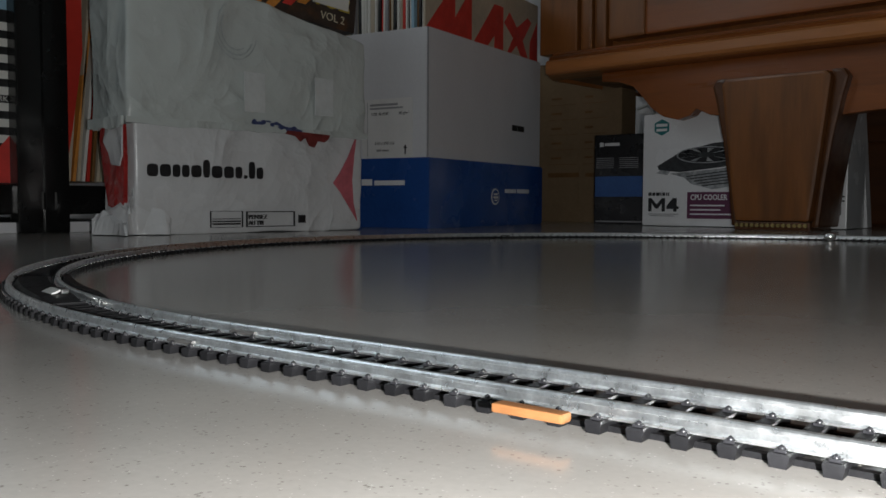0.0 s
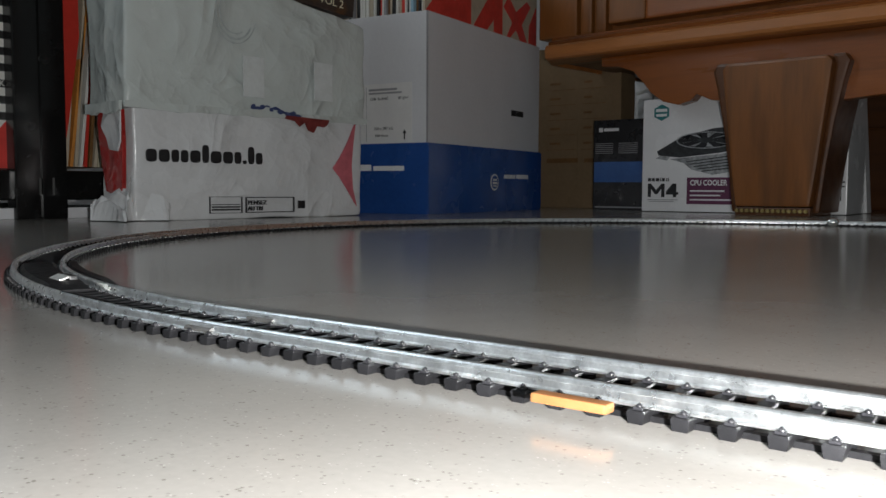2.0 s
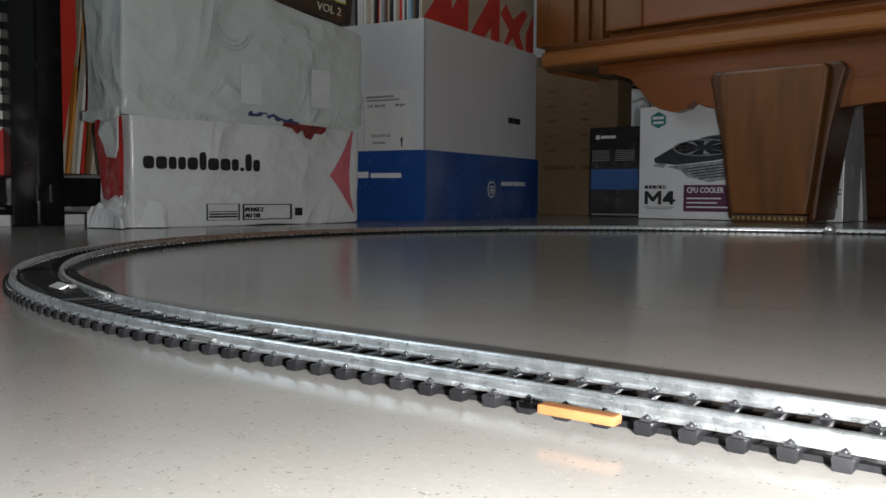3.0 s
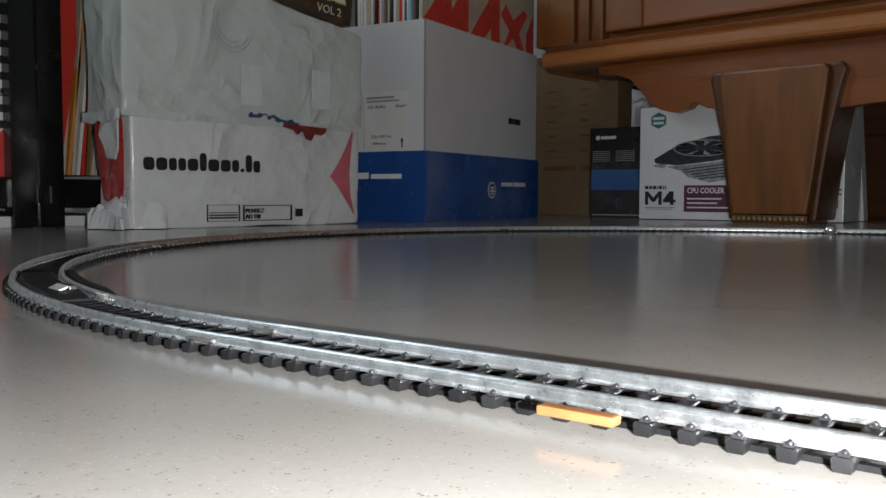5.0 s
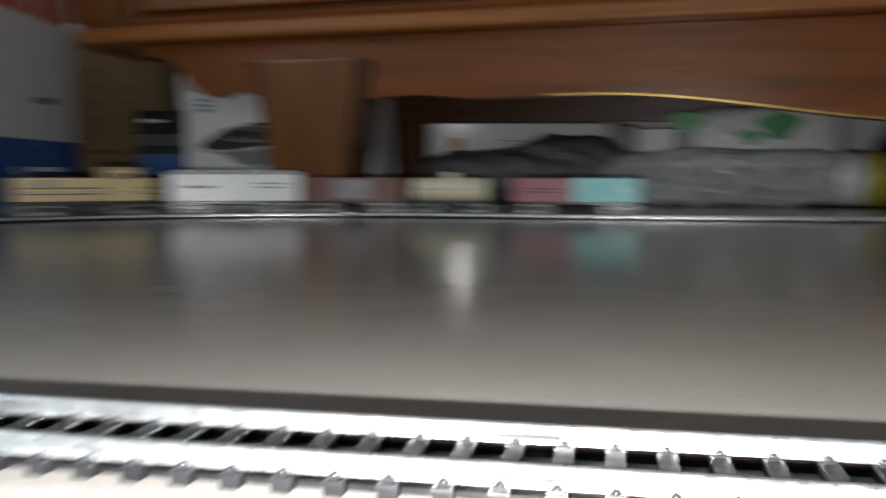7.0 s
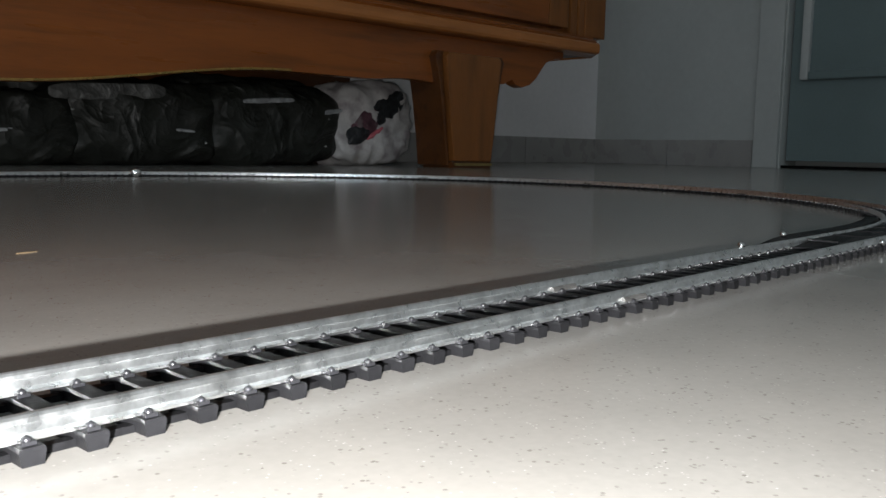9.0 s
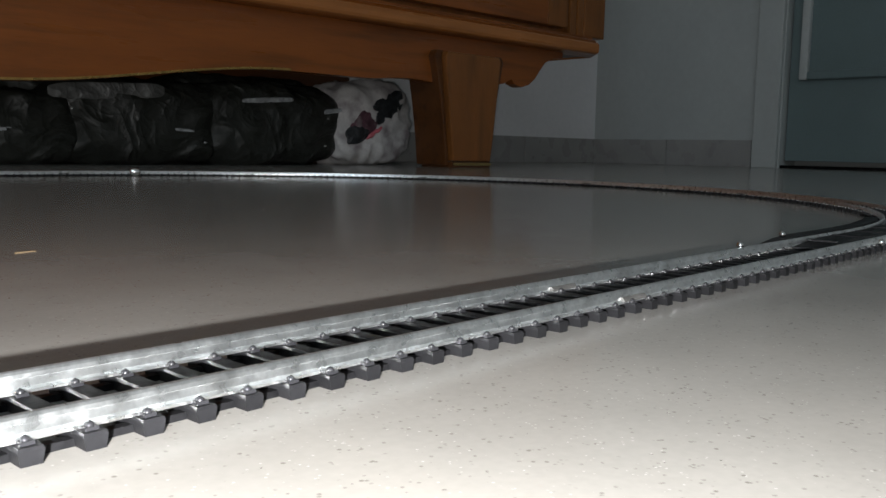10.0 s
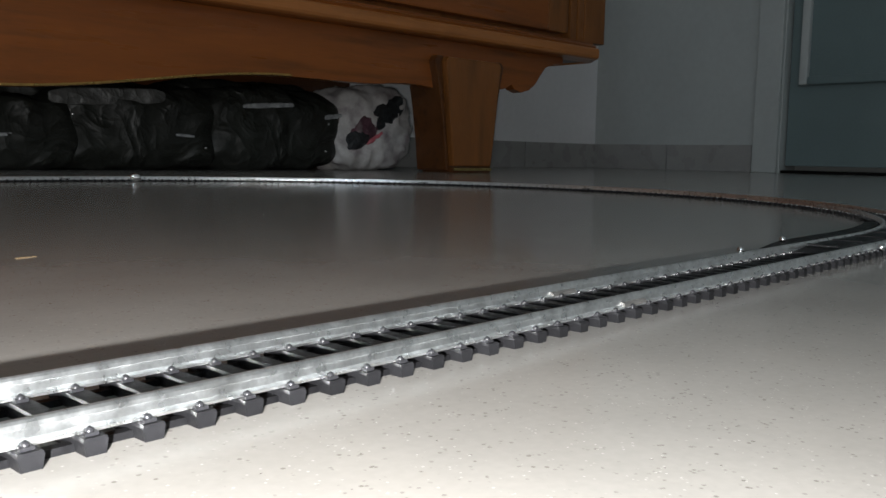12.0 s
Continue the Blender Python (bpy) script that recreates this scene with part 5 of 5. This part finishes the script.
def cooler_box():
    yaw = 5.0
    b = thing("cooler_box", "white printed carton of a computer cooler", "carton", pose(-0.690, 1.196, 0, 0, 0, yaw))
    w, d, h = 0.295, 0.105, 0.171
    body = part("body", bm_box(0, w, 0, d, 0.001, h, 0.0012), "box_white", b)
    F = lambda x, z, dy=0.0: face(x, -0.0006 - dy, z)
    for glyph in ([(0, 0), (0.0052, 0), (0.0052, 0.0125), (0.0115, 0.0045), (0.0155, 0.0045), (0.0218, 0.0125), (0.0218, 0), (0.027, 0), (0.027, 0.0205), (0.0222, 0.0205), (0.0135, 0.0108), (0.0048, 0.0205), (0, 0.0205)],
                  [(0.0405, 0), (0.0457, 0), (0.0457, 0.0040), (0.0490, 0.0040), (0.0490, 0.0078), (0.0457, 0.0078), (0.0457, 0.0205), (0.0395, 0.0205), (0.0295, 0.0082), (0.0295, 0.0040), (0.0405, 0.0040)],):
        letter = part("letter", bm_prism(glyph, -0.0004, 0.0), "print_black", body)
        letter.matrix_basis = F(0.010, 0.0225) @ pose(0, 0, 0, -90, 0, 0)
    bars("letters", "print_black", body, F(0.010, 0.0465), [(0, 0.005, 0, 0.005), (0.0065, 0.011, 0, 0.005), (0.0125, 0.018, 0, 0.005), (0.0195, 0.021, 0, 0.005), (0.0225, 0.027, 0, 0.005), (0.029, 0.0305, 0, 0.005), (0.032, 0.0335, 0, 0.005)])
    bars("print", "print_grey", body, F(0.010, 0.0155), [(0.0, 0.048, 0.0026, 0.0036), (0.003, 0.042, 0, 0.0010)], 0.0003)
    panel = part("purple_panel", bm_box(0.072, 0.158, -0.0009, -0.0003, 0.0125, 0.052), "purple", body, "purple printed panel")
    text_part("letters", "CPU COOLER", 0.0112, "box_white", panel, F(0.077, 0.0405, 0.0005), 0.0002, width=0.056, bold=0.0003)
    bars("print", "box_white", panel, F(0.077, 0.0, 0.0005), [(0, 0.052, 0.031, 0.0332), (0, 0.046, 0.0245, 0.0267), (0, 0.066, 0.018, 0.0202)], 0.0002)
    hexa = [(0.030 + 0.0135 * math.cos(a), 0.1505 + 0.0125 * math.sin(a)) for a in [radians(30 + 60 * k) for k in range(6)]]
    part("badge", bm_prism(hexa, -0.0010, -0.0003), "teal", body, "teal badge")
    bars("badge_print", "box_white", body, F(0.030, 0.1505, 0.0006), [(-0.009, 0.009, 0.001, 0.0055), (-0.0085, 0.0085, -0.006, -0.002)], 0.0002)
    # the printed picture of a flat cooler: a dark fan frame over bent fins
    pic = part("picture_fan", bm_prism([(0.024, 0.092), (0.060, 0.112), (0.110, 0.124), (0.166, 0.127), (0.178, 0.110), (0.170, 0.096), (0.120, 0.088), (0.060, 0.082), (0.026, 0.086)], -0.0010, -0.0003), "metal_dark", body, "printed picture of a black fan")
    part("picture_ring", bm_prism([(0.100 + 0.046 * math.cos(a), 0.107 + 0.0125 * math.sin(a)) for a in [radians(12 * k) for k in range(30)]], -0.0014, -0.0010), "metal_grey", pic)
    part("picture_rotor", bm_prism([(0.100 + 0.043 * math.cos(a), 0.107 + 0.0110 * math.sin(a)) for a in [radians(12 * k) for k in range(30)]], -0.0018, -0.0014), "black_box", pic)
    for k in range(9):
        a = radians(40 * k)
        c, s_ = math.cos(a), math.sin(a)
        part("picture_blade", bm_prism([(0.100 + 0.012 * c, 0.107 + 0.003 * s_), (0.100 + 0.040 * c - 0.005 * s_, 0.107 + 0.0102 * s_), (0.100 + 0.040 * c + 0.006 * s_, 0.107 + 0.0098 * s_)], -0.0021, -0.0018), "metal_grey", pic)
    part("picture_hub", bm_prism([(0.100 + 0.013 * math.cos(a), 0.107 + 0.0040 * math.sin(a)) for a in [radians(20 * k) for k in range(18)]], -0.0024, -0.0021), "metal_dark", pic)
    fins = part("picture_heatsink", bm_prism([(0.044, 0.080), (0.120, 0.086), (0.172, 0.094), (0.176, 0.078), (0.150, 0.062), (0.110, 0.056), (0.078, 0.064), (0.066, 0.074)], -0.0009, -0.0003), "metal_grey", body, "printed picture of metal fins")
    for k in range(5):
        part("picture_fin_line", bm_prism([(0.070 + 0.006 * k, 0.076 - 0.0035 * k), (0.172, 0.088 - 0.0045 * k), (0.172, 0.0865 - 0.0045 * k), (0.070 + 0.006 * k, 0.0745 - 0.0035 * k)], -0.0013, -0.0009), "metal_dark", fins)
    part("picture_bracket", bm_prism([(0.022, 0.081), (0.036, 0.089), (0.046, 0.086), (0.040, 0.078)], -0.0009, -0.0003), "metal_grey", body)
    bars("print", "print_black", body, F(0.262, 0.02), [(0, 0.010, 0, 0.012), (0.014, 0.026, 0, 0.012), (0, 0.03, 0.018, 0.020), (0, 0.03, 0.024, 0.026)], 0.0003)
    return b


cooler_box()


def black_box():
    b = thing("black_carton", "black computer-part carton with a blue band", "carton", pose(-0.820, 1.262, 0, 0, 0, 6))
    body = part("body", bm_box(0, 0.105, 0, 0.16, 0, 0.150, 0.001), "black_box", b)
    part("blue_band", bm_box(0.002, 0.1046, -0.0006, 0.0002, 0.046, 0.080), "blue_band", body, "blue printed band")
    bars("print", "print_grey", body, face(0, -0.0007, 0), [(0.004, 0.036, 0.094 + 0.0032 * i, 0.0952 + 0.0032 * i) for i in range(6)] + [(0.046, 0.080, 0.094 + 0.0032 * i, 0.0952 + 0.0032 * i) for i in range(6)], 0.0002)
    bars("logo", "box_white", body, face(0, -0.0007, 0), [(0.010, 0.017, 0.130, 0.137), (0.019, 0.046, 0.131, 0.136)], 0.0002, "small white mark")
    bars("print", "print_grey", body, face(0, -0.0007, 0), [(0.004, 0.10, 0.003, 0.0055)], 0.0002)


black_box()


def brown_carton():
    b = thing("cardboard_box", "brown cardboard box with faint printed tables", "cardboard box", pose(-0.985, 1.315, 0, 0, 0, 4))
    body = part("body", bm_box(0, 0.178, 0, 0.055, 0, 0.272, 0.002), "cardboard", b)
    part("flap", bm_prism([(0.0, 0.272), (0.178, 0.272), (0.172, 0.284), (0.01, 0.290)], 0.0, 0.003), "cardboard", b, "bent top flap")
    rows = []
    for k in range(5):
        rows += [(0.030, 0.090, 0.105 + 0.027 * k, 0.106 + 0.027 * k), (0.102, 0.150, 0.105 + 0.027 * k, 0.106 + 0.027 * k)]
        rows += [(0.036, 0.058, 0.115 + 0.027 * k, 0.119 + 0.027 * k), (0.106, 0.122, 0.115 + 0.027 * k, 0.119 + 0.027 * k)]
    for row in rows + [(0.030, 0.095, 0.082, 0.090), (0.108, 0.150, 0.082, 0.089), (0.05, 0.075, 0.255, 0.262)]:
        bars("print", "sleeve_brown", body, face(0, -0.0006, 0), [row], 0.0003, "faded dark print")
    part("tape_strip", bm_box(0.082, 0.094, -0.0008, 0.0, 0.02, 0.14), "cardboard", body, "old brown tape")


brown_carton()


def white_box_and_cable():
    b = thing("white_carton", "plain white carton behind the others", "carton", pose(-0.900, 1.56, 0, 0, 0, 0))
    part("body", bm_box(-0.01, 0.15, 0, 0.10, 0, 0.232, 0.001), "box_white", b)
    cu = bpy.data.curves.new("cable", "CURVE")
    cu.dimensions, cu.bevel_depth, cu.bevel_resolution = "3D", 0.0035, 3
    sp = cu.splines.new("BEZIER")
    pts = [(-0.900, 1.545, 0.224), (-0.870, 1.540, 0.225), (-0.862, 1.540, 0.19), (-0.872, 1.545, 0.10), (-0.868, 1.545, 0.0035)]
    sp.bezier_points.add(len(pts) - 1)
    for p, q in zip(sp.bezier_points, pts):
        p.co, p.handle_left_type, p.handle_right_type = q, "AUTO", "AUTO"
    tmp = bpy.data.objects.new("cable", cu)
    me = bpy.data.meshes.new_from_object(tmp)
    bpy.data.objects.remove(tmp)
    me.materials.append(M["cable"])
    tagged(new("cable", me), "white cable hanging in front of a carton", "cable")
    a = thing("upright_board", "white board standing on edge behind the leg", "board", pose(-0.415, 1.33, 0, 0, -4, 0))
    part("sheet", bm_box(-0.012, 0.014, 0, 0.02, 0, 0.165, 0.001), "box_white", a)


white_box_and_cable()


def long_white_box():
    b = thing("white_carton", "long white carton with a small orange mark, lying flat", "carton", pose(-0.352, 1.386, 0, 0, 0, 13.5))
    body = part("body", bm_prism([(0, 0), (0.15, 0), (0.15, 0.129), (-0.011, 0.129)], 0, 0.275, 0.001, axis="x"), "box_gloss", b)
    part("orange_mark", bm_box(0.030, 0.048, -0.0098, 0.0002, 0.088, 0.106), "print_orange", body, "small orange square")
    bars("print", "print_grey", body, face(0.11, -0.0092, 0.100), [(0, 0.042, 0, 0.002), (0, 0.03, -0.005, -0.0035)], 0.0003)
    # black block added as the shade in the gap between two cartons
    c = thing("gap_block", "added black block standing for a dark gap", "block", pose(-0.066, 1.40, 0))
    part("body", bm_box(0, 0.034, 0, 0.05, 0, 0.124, 0.002), "black_box", c)
    d = thing("white_carton", "small white carton on end", "carton", pose(-0.028, 1.385, 0, 0, 0, -4))
    part("body", bm_box(0, 0.058, 0, 0.06, 0, 0.116, 0.001), "box_white", d)


long_white_box()


def lump_thing(name, label, category, part_name, x, y, sx, sy, sz, mat, amp, seed, power=3.0, yaw=0.0, scale=14.0, ridge=0.8, z=0.0, n=26):
    t = thing(name, label, category, pose(x, y, z, 0, 0, yaw))
    part(part_name, bm_lump(sx, sy, sz, n, amp, scale, power, seed, True, ridge), mat, t, "", True)
    return t


lump_thing("grey_sack", "limp dark grey sack lying in front of a white carton", "sack", "sack", -0.205, 1.315, 0.30, 0.10, 0.086, "grey_sack", 0.012, 3.0, 2.2, 4)
lump_thing("grey_sack", "limp dark grey sack lying in front of a white carton", "sack", "sack", -0.120, 1.325, 0.19, 0.09, 0.104, "grey_sack", 0.010, 13.0, 2.4, -5)


def green_bag():
    t = lump_thing("printed_bag", "white plastic bag with green printed leaves", "plastic bag", "bag", 0.155, 1.430, 0.240, 0.14, 0.148, "bag_bright", 0.009, 5.0, 4.5)
    for x, z, s in ((-0.108, 0.122, 0.024), (0.020, 0.116, 0.028), (-0.020, 0.100, 0.016)):
        bm = bm_prism([(x + s * math.cos(a) * (1 + 0.3 * math.sin(3 * a)), z + s * 0.7 * math.sin(a)) for a in [radians(20 * k) for k in range(18)]], -0.078, -0.074)
        part("leaf_print", bm, "green", t, "green printed leaf")
    part("blue_print", bm_box(-0.040, 0.004, -0.079, -0.075, 0.074, 0.083), "print_blue", t)


green_bag()


def film_roll():
    t = thing("film_roll", "crumpled clear film roll with a yellow end cap", "film roll", pose(0.096, 1.305, 0, 0, 0, -2))
    part("film", bm_lump(0.375, 0.078, 0.082, 34, 0.010, 18, 3.2, 7.0, True, 0.9), "clear_film", t, "crumpled clear film", True)
    part("inner_cap", bm_cyl(0.037, 0.036, pose(0.163, 0, 0.040, 0, 90, 0), 28, bevel=0.003), "cable", t, "white plastic end under the film", True)
    part("core", bm_cyl(0.020, 0.33, pose(0, 0, 0.036, 0, 90, 0), 20), "grey_sack", t, "dark core showing through")
    part("end_cap", bm_cyl(0.038, 0.020, pose(0.196, 0, 0.040, 0, 90, 0), 28, bevel=0.004), "yellow", t, "yellow plastic end cap", True)


film_roll()
for x, y, sx, sy, sz, sd, yaw in ((0.435, 1.345, 0.27, 0.14, 0.106, 21.0, 3), (0.660, 1.355, 0.27, 0.15, 0.130, 22.0, -4), (0.900, 1.350, 0.28, 0.15, 0.138, 23.0, 2), (0.56, 1.47, 0.44, 0.12, 0.142, 24.0, 0), (0.93, 1.475, 0.36, 0.10, 0.158, 25.0, 0)):
    bundle = lump_thing("black_bundle", "bundle wrapped in dull black plastic film", "bundle", "film", x, y, sx, sy, sz, "black_film", 0.012, sd, 4.6, yaw, 11.0, 1.0)
    front = -sy / 2
    strips = {21.0: [(-0.02, 0.03, 0.045, 0.050, 4)], 22.0: [(-0.135, 0.035, 0.096, 0.120, 3), (0.05, 0.08, 0.052, 0.056, -4)], 23.0: [(-0.085, 0.020, 0.104, 0.112, 4), (0.085, 0.125, 0.092, 0.100, 8)]}.get(sd, [])
    for x0, x1, z0, z1, tip in strips:
        wide = x1 - x0 > 0.12
        strip = part("label" if wide else "tape_strip", bm_lump(x1 - x0, 0.005, z1 - z0, 10, 0.0016, 60, 4.0, x1 * 50, False, 0.6), "grey_sack" if wide else "metal_grey", bundle, "dull grey paper label" if wide else "shiny strip of tape", True)
        strip.matrix_basis = pose((x0 + x1) / 2, front - 0.001, z0, 0, -tip, 0)
    rng = random.Random(int(sd))
    # tiny bright beads stand in for glints of light on the film
    for k in range(2 if sd < 24 else 0):
        glint = part("film_bead", bm_lump(0.005, 0.003, 0.004, 5, 0.001, 200, 2.2, sd + k, False), "chrome_dull", bundle, "tiny shiny bead added as a glint on the film", True)
        glint.matrix_basis = pose(rng.uniform(-0.4, 0.4) * sx, front - 0.0005, rng.uniform(0.2, 0.6) * sz)


def cloth_pile():
    t = lump_thing("cloth_pile", "crumpled white cloth with a dark pattern", "cloth", "cloth", 1.118, 1.345, 0.21, 0.13, 0.158, "cloth", 0.014, 31.0, 3.4, 6, 16.0, 1.0)
    # dark folds that run down across the cloth
    for x, z, w, h, tip, mat, words in ((0.026, 0.088, 0.105, 0.044, -28, "metal_dark", "dark patterned fold"), (-0.022, 0.060, 0.090, 0.046, -34, "cloth_plum", "plum patterned fold"),
                                        (-0.055, 0.040, 0.060, 0.036, -18, "metal_dark", "dark patterned fold"), (-0.016, 0.058, 0.048, 0.007, -30, "print_pink", "faded pink fold")):
        fold = part("patterned_fold", bm_lump(w, 0.010 if h > 0.01 else 0.013, h, 14, 0.005, 45, 2.4, x * 90, True, 0.9), mat, t, words, True)
        fold.matrix_basis = pose(x, -0.0600, z, 0, tip, 0)


cloth_pile()


def straw():
    t = thing("straw_bit", "small pale splinter lying on the floor", "debris", pose(0.145, 0.285, 0.0, 0, 0, 20))
    part("splinter", bm_prism([(-0.0034, 0), (0.0034, 0), (0.0036, 0.0002), (-0.0031, 0.0003)], -0.0003, 0.0003), "cardboard", t)


straw()
for i, (x, y) in enumerate(((-0.18, 0.62), (-0.30, 0.42), (0.02, 0.55), (-0.42, 0.70), (0.30, 0.40), (-0.05, 0.36), (0.50, 0.52), (0.12, 0.24))):
    t = thing("lint_speck", "pale speck of lint on the floor", "debris", pose(x, y, 0, 0, 0, 40 * i), "specks on the floor")
    part("speck", bm_lump(0.0008, 0.0006, 0.0003, 3, 0.0001, 300, 2.2, i), "sleeve_white", t)


def motions():
    times = [0.0, 1.0, 2.0, 3.0, 4.0, 4.4, 4.8] + [5.0 + 0.1 * k for k in range(30)] + [8.0 + 0.2 * k for k in range(21)]
    for v, behind in TRAIN:
        rows = []
        for t in times:
            x, y, h = on_loop(front_at(t) - behind)
            rows.append((t, pose(x, y, 0, 0, 0, math.degrees(h))))
        walk(v, rows)


motions()
